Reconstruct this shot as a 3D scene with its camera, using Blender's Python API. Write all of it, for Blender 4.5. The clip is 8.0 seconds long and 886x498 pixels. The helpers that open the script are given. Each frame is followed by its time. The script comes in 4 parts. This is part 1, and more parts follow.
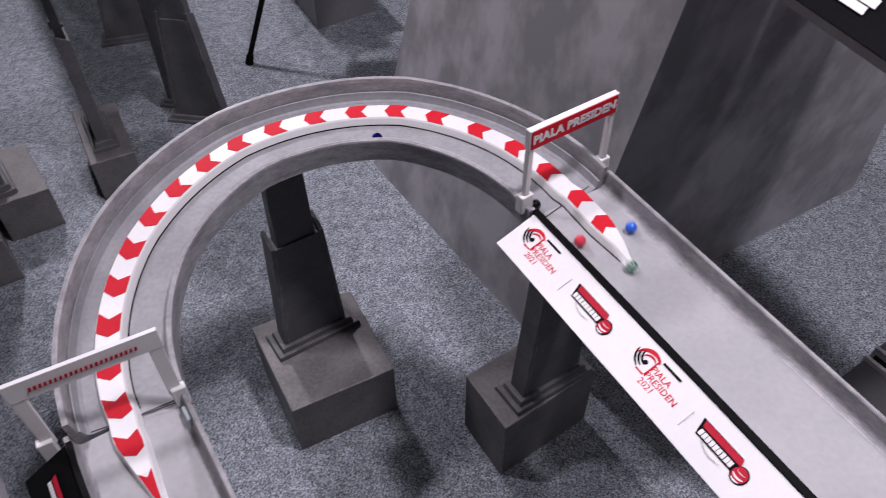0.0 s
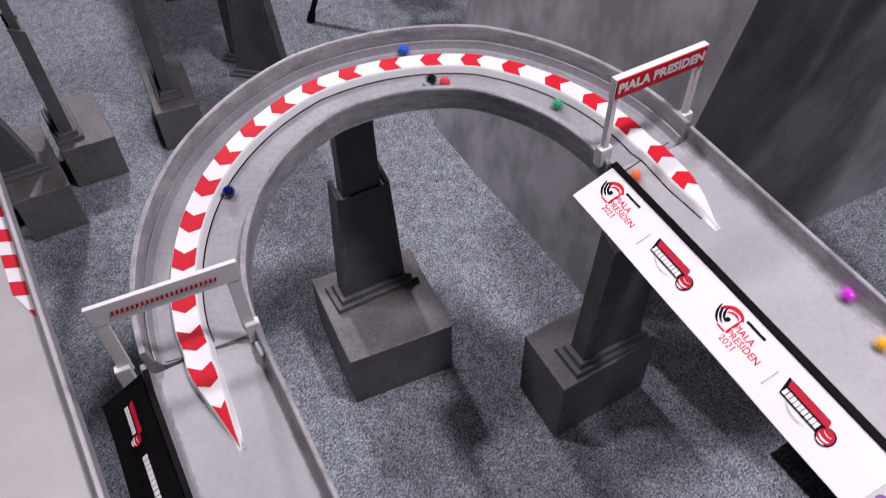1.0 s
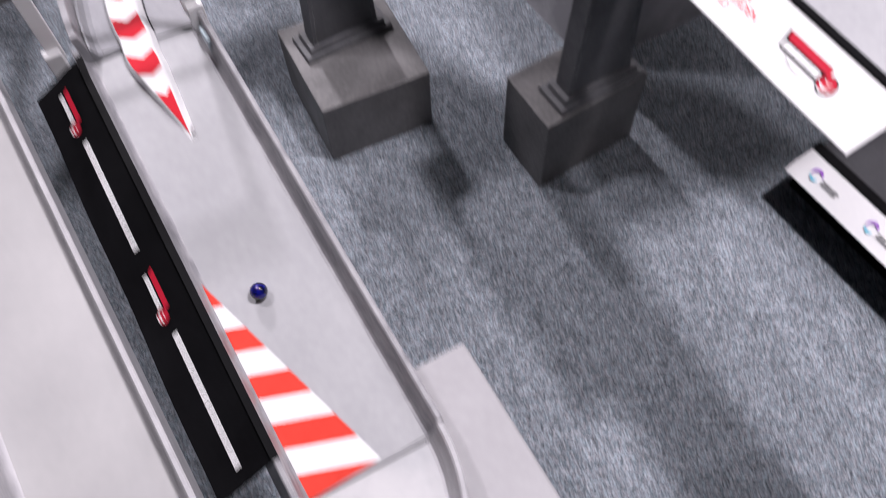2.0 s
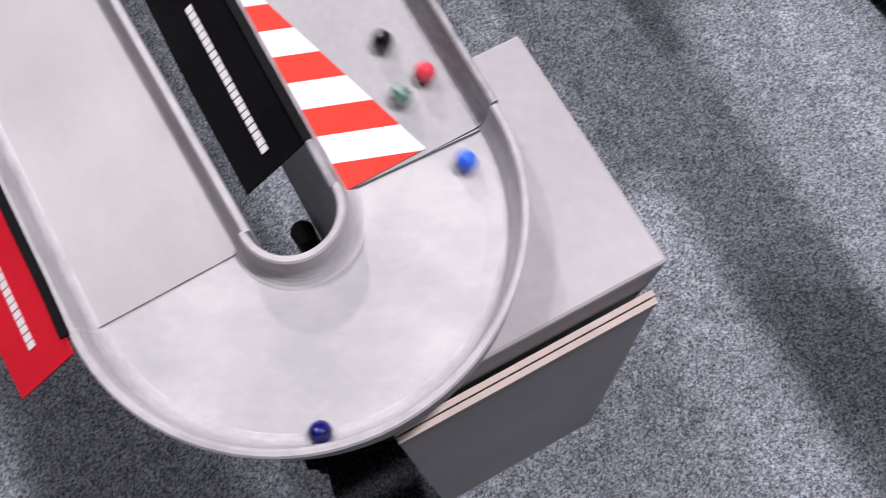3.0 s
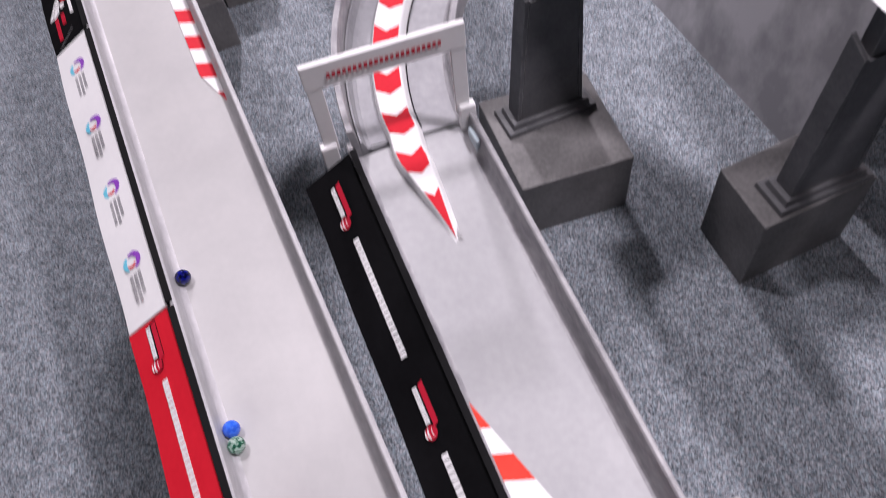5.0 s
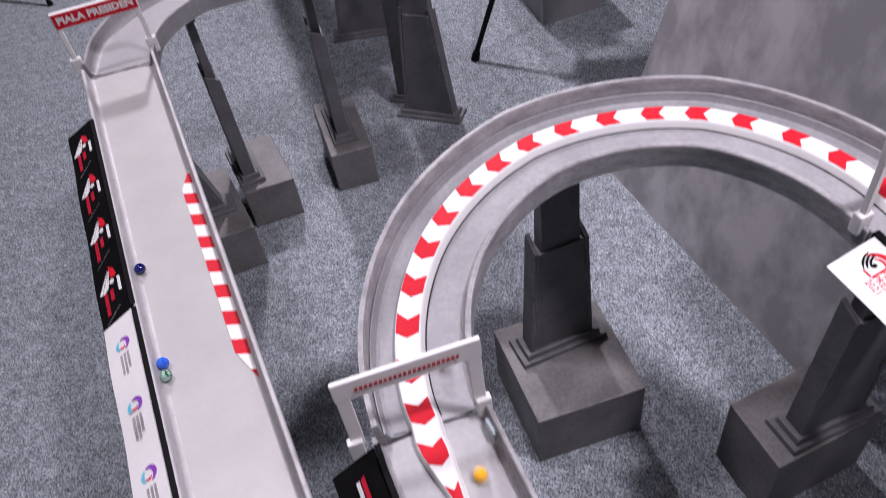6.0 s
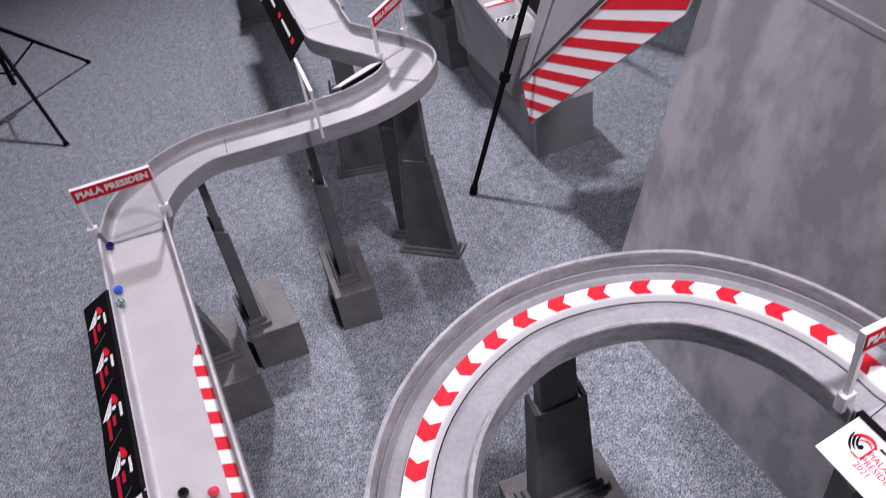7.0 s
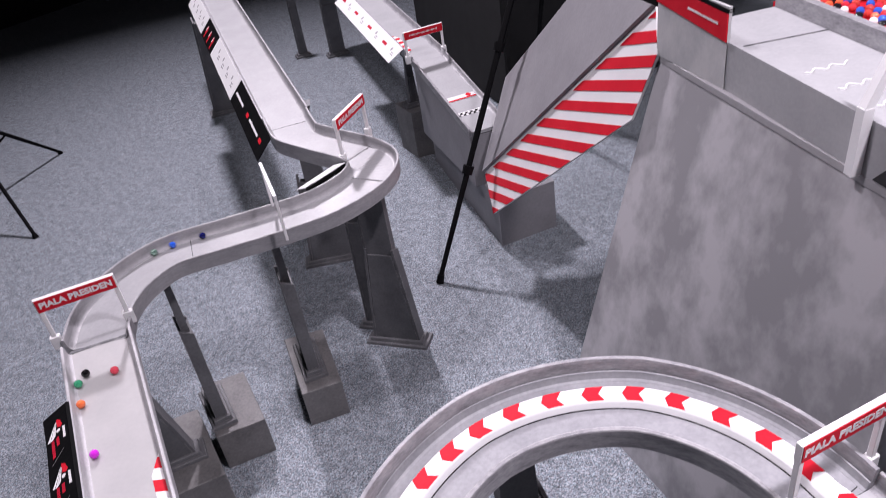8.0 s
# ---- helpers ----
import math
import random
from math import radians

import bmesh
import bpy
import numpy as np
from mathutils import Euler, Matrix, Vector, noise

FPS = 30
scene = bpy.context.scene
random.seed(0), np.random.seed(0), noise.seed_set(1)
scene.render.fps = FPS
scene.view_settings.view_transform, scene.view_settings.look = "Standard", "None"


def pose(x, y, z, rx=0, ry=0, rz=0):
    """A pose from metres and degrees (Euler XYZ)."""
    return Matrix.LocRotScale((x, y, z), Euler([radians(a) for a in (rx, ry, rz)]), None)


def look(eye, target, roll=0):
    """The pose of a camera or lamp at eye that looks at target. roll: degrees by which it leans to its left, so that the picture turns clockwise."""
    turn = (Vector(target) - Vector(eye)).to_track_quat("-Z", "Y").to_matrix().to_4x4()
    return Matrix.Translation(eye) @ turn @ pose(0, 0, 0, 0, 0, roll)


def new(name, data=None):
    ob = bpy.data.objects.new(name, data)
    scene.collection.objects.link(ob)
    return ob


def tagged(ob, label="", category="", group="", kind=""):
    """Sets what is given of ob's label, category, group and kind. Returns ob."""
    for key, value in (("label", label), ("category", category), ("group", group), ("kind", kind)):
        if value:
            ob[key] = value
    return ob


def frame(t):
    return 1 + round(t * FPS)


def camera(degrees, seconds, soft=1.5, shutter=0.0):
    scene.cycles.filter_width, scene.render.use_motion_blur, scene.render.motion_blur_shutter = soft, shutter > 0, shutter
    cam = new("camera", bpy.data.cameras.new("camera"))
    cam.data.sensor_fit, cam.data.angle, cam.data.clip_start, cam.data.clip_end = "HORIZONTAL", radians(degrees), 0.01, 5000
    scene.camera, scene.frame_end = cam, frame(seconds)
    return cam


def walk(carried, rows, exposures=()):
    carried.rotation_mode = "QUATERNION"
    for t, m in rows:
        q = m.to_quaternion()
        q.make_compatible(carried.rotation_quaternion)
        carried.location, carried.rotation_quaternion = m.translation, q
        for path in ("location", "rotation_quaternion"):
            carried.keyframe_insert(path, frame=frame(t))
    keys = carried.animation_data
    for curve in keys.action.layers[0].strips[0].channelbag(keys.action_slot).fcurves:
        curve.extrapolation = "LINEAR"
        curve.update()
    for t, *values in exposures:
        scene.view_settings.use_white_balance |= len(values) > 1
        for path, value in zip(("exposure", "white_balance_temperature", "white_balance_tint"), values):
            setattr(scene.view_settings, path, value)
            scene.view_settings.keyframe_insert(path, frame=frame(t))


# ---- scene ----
cam = camera(60.07, 8.0, soft=0.85, shutter=0.4)
PATH = [
    (0.0, -0.0007, -0.0007, 1.3799, 43.012, 0.259, -0.282),
    (0.5, -0.0363, -0.0056, 1.3597, 42.545, 0.239, 2.693),
    (1.0, -0.0447, -0.0191, 1.3453, 41.302, 0.807, 3.494),
    (1.5, -0.0537, -0.0484, 1.2937, 37.719, 1.308, 3.462),
    (2.0, -0.0164, -0.1133, 1.1870, 29.412, 1.480, 1.742),
    (2.2, 0.0057, -0.1467, 1.1375, 25.912, 0.851, 1.156),
    (3.3, -0.0773, -0.2004, 1.0574, 17.845, 2.450, 4.406),
    (3.5, -0.0943, -0.1919, 1.0674, 18.943, 2.916, 5.360),
    (4.0, -0.1355, -0.1722, 1.0867, 22.020, 3.757, 7.807),
    (4.5, -0.1674, -0.0984, 1.1495, 26.517, 4.309, 9.337),
    (5.0, -0.1829, -0.0470, 1.2098, 32.580, 5.056, 10.162),
    (5.2, -0.1861, -0.0313, 1.2364, 35.370, 5.179, 10.138),
    (6.3, -0.1881, 0.0619, 1.3908, 45.600, 6.741, 10.424),
    (6.5, -0.1914, 0.0734, 1.4141, 46.904, 6.885, 10.337),
    (7.0, -0.1733, 0.0875, 1.4699, 50.364, 7.696, 9.613),
    (7.5, -0.1432, 0.0981, 1.5012, 53.060, 7.840, 8.431),
    (8.0, -0.1336, 0.1048, 1.5357, 55.303, 7.507, 7.593),
]
walk(cam, [(t, pose(*p)) for t, *p in PATH], [(0.0, -0.66, 6450, 25), (1.0, -0.57, 6500, 25), (1.5, -0.49, 6550, 24), (2.0, -0.16, 6500, 21), (3.5, -0.12, 6620, 21), (5.0, -0.16, 6550, 24), (6.5, -0.24, 6450, 26), (8.0, 0.0, 6450, 26)])

# ---- light: the hall's ceiling lamps, two of them aimed at the run ----
world = bpy.data.worlds.new("hall_air")
scene.world = world
world.use_nodes = True
world.node_tree.nodes["Background"].inputs[0].default_value = (0.62, 0.66, 0.78, 1)
world.node_tree.nodes["Background"].inputs[1].default_value = 0.02
scene.view_settings.exposure = 0.0


def panel_lamp(x, y, z, sx, sy, watts, aim=None):
    lamp = bpy.data.lights.new("ceiling_panel_light", "AREA")
    lamp.shape, lamp.size, lamp.size_y, lamp.energy = "RECTANGLE", sx, sy, watts
    lamp.spread = radians(130)
    lamp.color = (0.97, 0.96, 0.985)
    ob = new("ceiling_panel_light", lamp)
    ob.matrix_world = look((x, y, z), aim or (x, y + 0.001, 0))
    return ob


panel_lamp(0.92, 0.52, 3.3, 0.22, 0.22, 60)
panel_lamp(-1.4, 1.05, 3.3, 0.25, 0.25, 25, (0.0, 1.2, 0.7))
panel_lamp(-2.04, 4.43, 3.3, 0.24, 0.24, 97, (-0.95, 1.9, 0.3))
panel_lamp(2.5, 0.3, 3.3, 0.3, 0.3, 12, (0.1, 0.6, 0.4))


# ---- materials ----
def nodes_of(name):
    m = bpy.data.materials.new(name)
    m.use_nodes = True
    return m, m.node_tree.nodes, m.node_tree.links, m.node_tree.nodes["Principled BSDF"]


def surface(name, dark, light, scale=12.0, fine=180.0, rough=0.6, bump=0.15, stretch=(1, 1, 1), spec=0.4, fine_mix=0.35, contrast=(0.3, 0.7), worn=None):
    """Paint or board: broad clouds and a fine grain between two colours, with relief."""
    m, n, l, p = nodes_of(name)
    co = n.new("ShaderNodeTexCoord")
    mp = n.new("ShaderNodeMapping")
    mp.inputs["Scale"].default_value = stretch
    l.new(co.outputs["Object"], mp.inputs["Vector"])
    a = n.new("ShaderNodeTexNoise")
    a.inputs["Scale"].default_value, a.inputs["Detail"].default_value, a.inputs["Roughness"].default_value = scale, 5, 0.6
    b = n.new("ShaderNodeTexNoise")
    b.inputs["Scale"].default_value, b.inputs["Detail"].default_value = fine, 3
    l.new(mp.outputs[0], a.inputs["Vector"])
    l.new(mp.outputs[0], b.inputs["Vector"])
    mix = n.new("ShaderNodeMix")
    mix.inputs[0].default_value = fine_mix
    l.new(a.outputs[0], mix.inputs[2])
    l.new(b.outputs[0], mix.inputs[3])
    ramp = n.new("ShaderNodeValToRGB")
    ramp.color_ramp.elements[0].position, ramp.color_ramp.elements[1].position = contrast
    ramp.color_ramp.elements[0].color, ramp.color_ramp.elements[1].color = (*dark, 1), (*light, 1)
    l.new(mix.outputs[0], ramp.inputs[0])
    if worn:
        soft = n.new("ShaderNodeBevel")
        soft.samples, soft.inputs["Radius"].default_value = 4, 0.0028
        geo = n.new("ShaderNodeNewGeometry")
        dot = n.new("ShaderNodeVectorMath")
        dot.operation = "DOT_PRODUCT"
        l.new(soft.outputs[0], dot.inputs[0])
        l.new(geo.outputs["Normal"], dot.inputs[1])
        edge = n.new("ShaderNodeMapRange")
        edge.inputs[1].default_value, edge.inputs[2].default_value, edge.inputs[3].default_value, edge.inputs[4].default_value = 0.995, 0.86, 0.0, 1.0
        l.new(dot.outputs["Value"], edge.inputs[0])
        chip = n.new("ShaderNodeTexNoise")
        chip.inputs["Scale"].default_value, chip.inputs["Detail"].default_value = 38, 5
        l.new(co.outputs["Object"], chip.inputs["Vector"])
        cut = n.new("ShaderNodeMapRange")
        cut.inputs[1].default_value, cut.inputs[2].default_value = 0.42, 0.62
        l.new(chip.outputs[0], cut.inputs[0])
        both = n.new("ShaderNodeMath")
        both.operation = "MULTIPLY"
        l.new(edge.outputs[0], both.inputs[0])
        l.new(cut.outputs[0], both.inputs[1])
        pale = n.new("ShaderNodeMix")
        pale.data_type = "RGBA"
        pale.inputs[7].default_value = (*worn, 1)
        l.new(both.outputs[0], pale.inputs[0])
        l.new(ramp.outputs[0], pale.inputs[6])
        l.new(pale.outputs[2], p.inputs["Base Color"])
    else:
        l.new(ramp.outputs[0], p.inputs["Base Color"])
    rr = n.new("ShaderNodeMapRange")
    rr.inputs[3].default_value, rr.inputs[4].default_value = rough + 0.1, rough - 0.1
    l.new(a.outputs[0], rr.inputs[0])
    l.new(rr.outputs[0], p.inputs["Roughness"])
    p.inputs["Specular IOR Level"].default_value = spec
    if bump:
        bp = n.new("ShaderNodeBump")
        bp.inputs["Strength"].default_value, bp.inputs["Distance"].default_value = bump, 0.002
        l.new(mix.outputs[0], bp.inputs["Height"])
        l.new(bp.outputs[0], p.inputs["Normal"])
    return m


def carpet_material():
    m, n, l, p = nodes_of("speckled_carpet")
    co = n.new("ShaderNodeTexCoord")
    tuft = n.new("ShaderNodeTexVoronoi")
    tuft.inputs["Scale"].default_value = 420
    fleck = n.new("ShaderNodeTexNoise")
    fleck.inputs["Scale"].default_value, fleck.inputs["Detail"].default_value, fleck.inputs["Roughness"].default_value = 210, 5, 0.8
    grey = n.new("ShaderNodeRGBToBW")
    l.new(tuft.outputs["Color"], grey.inputs[0])
    cells = n.new("ShaderNodeMix")
    cells.inputs[0].default_value = 0.30
    l.new(fleck.outputs[0], cells.inputs[2])
    l.new(grey.outputs[0], cells.inputs[3])
    broad = n.new("ShaderNodeTexNoise")
    broad.inputs["Scale"].default_value, broad.inputs["Detail"].default_value, broad.inputs["Roughness"].default_value = 34.0, 6, 0.72
    hue = n.new("ShaderNodeTexNoise")
    hue.inputs["Scale"].default_value, hue.inputs["Detail"].default_value = 150, 4
    for k in (tuft, fleck, broad, hue):
        l.new(co.outputs["Object"], k.inputs["Vector"])
    ramp = n.new("ShaderNodeValToRGB")
    e = ramp.color_ramp.elements
    e[0].position, e[0].color = 0.36, (0.058, 0.063, 0.071, 1)
    e[1].position, e[1].color = 0.66, (0.47, 0.485, 0.51, 1)
    mid = e.new(0.5)
    mid.color = (0.215, 0.229, 0.252, 1)
    l.new(cells.outputs[0], ramp.inputs[0])
    tint = n.new("ShaderNodeValToRGB")
    tint.color_ramp.elements[0].position, tint.color_ramp.elements[0].color = 0.38, (0.82, 0.96, 1.0, 1)
    tint.color_ramp.elements[1].position, tint.color_ramp.elements[1].color = 0.62, (1.0, 0.965, 0.97, 1)
    l.new(hue.outputs[0], tint.inputs[0])
    mul = n.new("ShaderNodeMix")
    mul.data_type, mul.blend_type = "RGBA", "MULTIPLY"
    mul.inputs[0].default_value = 1.0
    l.new(ramp.outputs[0], mul.inputs[6])
    l.new(tint.outputs[0], mul.inputs[7])
    wear = n.new("ShaderNodeMapRange")
    wear.inputs[1].default_value, wear.inputs[2].default_value, wear.inputs[3].default_value, wear.inputs[4].default_value = 0.3, 0.7, 0.66, 1.34
    l.new(broad.outputs[0], wear.inputs[0])
    mul2 = n.new("ShaderNodeMix")
    mul2.data_type, mul2.blend_type = "RGBA", "MULTIPLY"
    mul2.inputs[0].default_value = 1.0
    l.new(mul.outputs[2], mul2.inputs[6])
    l.new(wear.outputs[0], mul2.inputs[7])
    l.new(mul2.outputs[2], p.inputs["Base Color"])
    p.inputs["Roughness"].default_value = 0.95
    p.inputs["Specular IOR Level"].default_value = 0.1
    bp = n.new("ShaderNodeBump")
    bp.inputs["Strength"].default_value, bp.inputs["Distance"].default_value = 0.35, 0.003
    l.new(cells.outputs[0], bp.inputs["Height"])
    l.new(bp.outputs[0], p.inputs["Normal"])
    return m


M_CARPET = carpet_material()
M_DECK = surface("grey_painted_deck", (0.295, 0.299, 0.312), (0.385, 0.388, 0.398), 9, 140, 0.52, 0.06, spec=0.5)
M_LONGDECK = surface("warm_pale_deck", (0.345, 0.342, 0.345), (0.425, 0.420, 0.418), 9, 140, 0.42, 0.05, spec=0.5, fine_mix=0.2)
M_FARDECK = surface("grey_far_deck", (0.245, 0.247, 0.257), (0.315, 0.316, 0.325), 9, 140, 0.5, 0.05)
M_FARWALL = surface("grey_far_wall", (0.235, 0.234, 0.246), (0.34, 0.336, 0.348), 18, 120, 0.5, 0.12, (1, 1, 3.0), contrast=(0.35, 0.65), worn=(0.50, 0.49, 0.50))
M_RAMP = surface("grey_ramp_board", (0.185, 0.183, 0.195), (0.255, 0.25, 0.265), 7, 120, 0.5, 0.06)
M_BENDDECK = surface("grey_brushed_deck", (0.215, 0.218, 0.234), (0.32, 0.322, 0.338), 14, 150, 0.5, 0.12, contrast=(0.35, 0.65))
M_PALEDECK = surface("pale_grey_deck", (0.375, 0.382, 0.395), (0.505, 0.503, 0.505), 9, 110, 0.42, 0.03, (1, 1.6, 1), spec=0.5, fine_mix=0.14, contrast=(0.38, 0.62))
M_WALLTRIM = surface("grey_brushed_wall", (0.19, 0.19, 0.205), (0.39, 0.385, 0.40), 22, 120, 0.5, 0.15, (1, 1, 3.0), contrast=(0.35, 0.65), worn=(0.50, 0.49, 0.50))
M_PALEWALL = surface("pale_grey_wall", (0.34, 0.336, 0.35), (0.48, 0.475, 0.49), 18, 120, 0.5, 0.12, (1, 1, 3.0), contrast=(0.35, 0.65), worn=(0.58, 0.57, 0.58))
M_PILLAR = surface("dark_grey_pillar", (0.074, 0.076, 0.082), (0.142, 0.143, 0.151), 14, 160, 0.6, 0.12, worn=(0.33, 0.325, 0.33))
M_BLOCK = surface("grey_block", (0.100, 0.098, 0.098), (0.185, 0.180, 0.180), 9, 150, 0.55, 0.1, contrast=(0.36, 0.64), worn=(0.36, 0.35, 0.35))
M_PLINTH = surface("cloudy_grey_plinth", (0.285, 0.283, 0.296), (0.47, 0.463, 0.482), 6.5, 30, 0.55, 0.06, (1, 1.2, 0.8), fine_mix=0.16, contrast=(0.43, 0.60))
M_TABLE = surface("pale_grey_table", (0.30, 0.295, 0.305), (0.37, 0.365, 0.375), 6, 130, 0.5, 0.05)
M_WHITE = surface("white_plastic", (0.71, 0.71, 0.72), (0.77, 0.77, 0.77), 20, 200, 0.35, 0.03)
M_RED = surface("red_vinyl", (0.54, 0.012, 0.024), (0.62, 0.018, 0.032), 20, 200, 0.55, 0.03, spec=0.12)
M_DARKRED = surface("dark_red_print", (0.42, 0.012, 0.03), (0.50, 0.018, 0.04), 20, 200, 0.55, 0.03, spec=0.12)
M_BEIGE = surface("raw_board_edge", (0.55, 0.47, 0.42), (0.66, 0.57, 0.52), 40, 220, 0.7, 0.1)
M_ORANGERED = surface("orange_red_vinyl", (0.62, 0.040, 0.024), (0.69, 0.055, 0.035), 20, 200, 0.55, 0.03, spec=0.12)
M_BLACK = surface("black_vinyl", (0.003, 0.003, 0.0035), (0.007, 0.007, 0.008), 20, 200, 0.5, 0.04, spec=0.06)
M_BLACKFLAT = surface("black_cloth", (0.004, 0.004, 0.005), (0.010, 0.010, 0.011), 6, 220, 0.85, 0.2)
M_PURPLE = surface("purple_print", (0.22, 0.05, 0.42), (0.30, 0.08, 0.50), 20, 200, 0.4, 0.03)
M_SKY = surface("sky_blue_print", (0.10, 0.45, 0.62), (0.15, 0.55, 0.70), 20, 200, 0.4, 0.03)
M_CLIP = surface("pale_blue_metal", (0.38, 0.46, 0.50), (0.48, 0.56, 0.60), 30, 200, 0.35, 0.03)
M_DARKSIDE = surface("charcoal_board", (0.03, 0.03, 0.034), (0.05, 0.05, 0.055), 8, 160, 0.6, 0.1)


# ---- builders ----
def finish(bm, name, mat, smooth=False):
    me = bpy.data.meshes.new(name)
    bmesh.ops.recalc_face_normals(bm, faces=bm.faces)
    bm.to_mesh(me)
    bm.free()
    for m in (mat if isinstance(mat, (list, tuple)) else [mat]):
        me.materials.append(m)
    if smooth:
        for f in me.polygons:
            f.use_smooth = True
    return me


def thing(name, x=0, y=0, z=0, rz=0, label="", category="", group="", kind=""):
    ob = new(name)
    ob.empty_display_size = 0.02
    ob.matrix_world = pose(x, y, z, 0, 0, rz)
    return tagged(ob, label, category, group, kind)


def part(name, bm, mat, parent, label="", smooth=False):
    ob = new(name, finish(bm, name, mat, smooth))
    ob.parent = parent
    if label:
        ob["label"] = label
    return ob


def box(bm, x0, x1, y0, y1, z0, z1, bevel=0.0):
    r = bmesh.ops.create_cube(bm, size=1)
    for v in r["verts"]:
        v.co = Vector(((x0 + x1) / 2 + v.co.x * (x1 - x0), (y0 + y1) / 2 + v.co.y * (y1 - y0), (z0 + z1) / 2 + v.co.z * (z1 - z0)))
    if bevel:
        es = list({e for v in r["verts"] for e in v.link_edges})
        bmesh.ops.bevel(bm, geom=es, offset=bevel, segments=2, affect="EDGES", profile=0.5)
    return bm


def hexa(bm, lo, hi):
    """A solid between two rings of points, lo and hi."""
    a = [bm.verts.new(p) for p in lo]
    b = [bm.verts.new(p) for p in hi]
    n = len(a)
    bm.faces.new(a[::-1])
    bm.faces.new(b)
    for i in range(n):
        bm.faces.new((a[i], a[(i + 1) % n], b[(i + 1) % n], b[i]))
    return bm


def bevelled(bm, w, seg=2):
    bmesh.ops.bevel(bm, geom=list(bm.edges), offset=w, segments=seg, affect="EDGES", profile=0.5)
    return bm


def smooth_path(points, step=0.012):
    """A Catmull-Rom curve through the points, sampled evenly."""
    P = [Vector(p) for p in points]
    P = [2 * P[0] - P[1]] + P + [2 * P[-1] - P[-2]]
    out = []
    for i in range(1, len(P) - 2):
        a, b, c, d = P[i - 1 : i + 3]
        n = max(2, int((c - b).length / step))
        for k in range(n):
            t = k / n
            out.append(0.5 * (2 * b + (c - a) * t + (2 * a - 5 * b + 4 * c - d) * t * t + (3 * b - a - 3 * c + d) * t**3))
    out.append(P[-2])
    return out


def arc_path(cx, cy, r, a0, a1, heights, step=3.0):
    """An arc with its height taken through (fraction, height) pairs."""
    n = max(2, int(abs(a1 - a0) / step))
    fs, hs = zip(*heights)
    out = []
    for i in range(n + 1):
        u = i / n
        a = radians(a0 + (a1 - a0) * u)
        out.append(Vector((cx + r * math.cos(a), cy + r * math.sin(a), float(np.interp(u, fs, hs)))))
    return out


def sides(path):
    """For each point of a path the level direction to its right."""
    out = []
    for i in range(len(path)):
        d = path[min(i + 1, len(path) - 1)] - path[max(i - 1, 0)]
        out.append(Vector((d.y, -d.x, 0)).normalized())
    return out


def sweep(bm, path, profile, mats=None):
    """Carries a closed profile of (offset to the right, height) pairs along a path."""
    rings = []
    for p, s in zip(path, sides(path)):
        prof = profile(len(rings) / max(1, len(path) - 1)) if callable(profile) else profile
        rings.append([bm.verts.new(p + s * o + Vector((0, 0, h))) for o, h in prof])
    n = len(rings[0])
    for a, b in zip(rings, rings[1:]):
        for i in range(n):
            f = bm.faces.new((a[i], a[(i + 1) % n], b[(i + 1) % n], b[i]))
            if mats:
                f.material_index = mats[i]
    bm.faces.new(rings[0][::-1])
    bm.faces.new(rings[-1])
    return bm


def wall_profile(half, h, thick, deck_t, flare, fillet):
    """Half a track's section: a hollow curve from the deck up to a rounded rim."""
    lo = -deck_t - 0.004
    pr = [(half - fillet, lo)]
    rise = min(h * 0.62, fillet * 1.5)
    for k in range(7):
        a = radians(90 * k / 6)
        pr.append((half - fillet + fillet * math.sin(a), 0.0003 + rise * (1 - math.cos(a))))
    rim = half + flare
    pr += [(rim, h - 0.0015), (rim + 0.0015, h), (rim + thick - 0.0015, h), (rim + thick, h - 0.0015), (half + thick, lo)]
    return pr


def channel(name, path, half, label, left=0.026, right=0.026, thick=0.006, deck_t=0.012, flare_l=0.0015, flare_r=0.0015, wall_label="", mat=None, wall=None, fillet_l=0.010, fillet_r=0.010):
    """A track section: deck and two side walls that rise in a hollow curve."""
    t = thing(name, *path[0], label=label, category="track section", group="track sections")
    o = Vector(path[0])
    P = [p - o for p in path]
    part("deck", sweep(bmesh.new(), P, [(-half, 0), (half, 0), (half, -deck_t), (-half, -deck_t)]), mat or M_DECK, t)
    for sgn, h, fl, fi in ((-1, left, flare_l, fillet_l), (1, right, flare_r, fillet_r)):
        if h <= 0:
            continue
        pr = wall_profile(half, h, thick, deck_t, fl, fi)
        part("side_wall", sweep(bmesh.new(), P, [(sgn * x, z) for x, z in pr]), wall or M_WALLTRIM, t, wall_label)
    return t


# ---- the hall ----
bm = bmesh.new()
box(bm, -7, 5, -4, 8, -0.2, 0.0)
floor = tagged(new("floor", finish(bm, "floor", M_CARPET)), "blue-grey speckled needle-felt carpet floor", "floor", kind="structure")
for nm, b in (("wall_north", (-7.2, 5.2, 6.2, 6.4, 0, 3.5)), ("wall_south", (-7.2, 5.2, -4.2, -4.0, 0, 3.5)), ("wall_west", (-7.2, -7.0, -4, 6.2, 0, 3.5)), ("wall_east", (5.0, 5.2, -4, 6.2, 0, 3.5))):
    tagged(new(nm, finish(box(bmesh.new(), *b), nm, M_BLACKFLAT)), "black drape-covered hall wall", "wall", kind="structure")
bm = box(bmesh.new(), -2.2, 0.18, 0.0, 0.08, 0.0, 2.6)
bm.transform(pose(-4.174, 6.103, 0, 0, 0, 57.6))
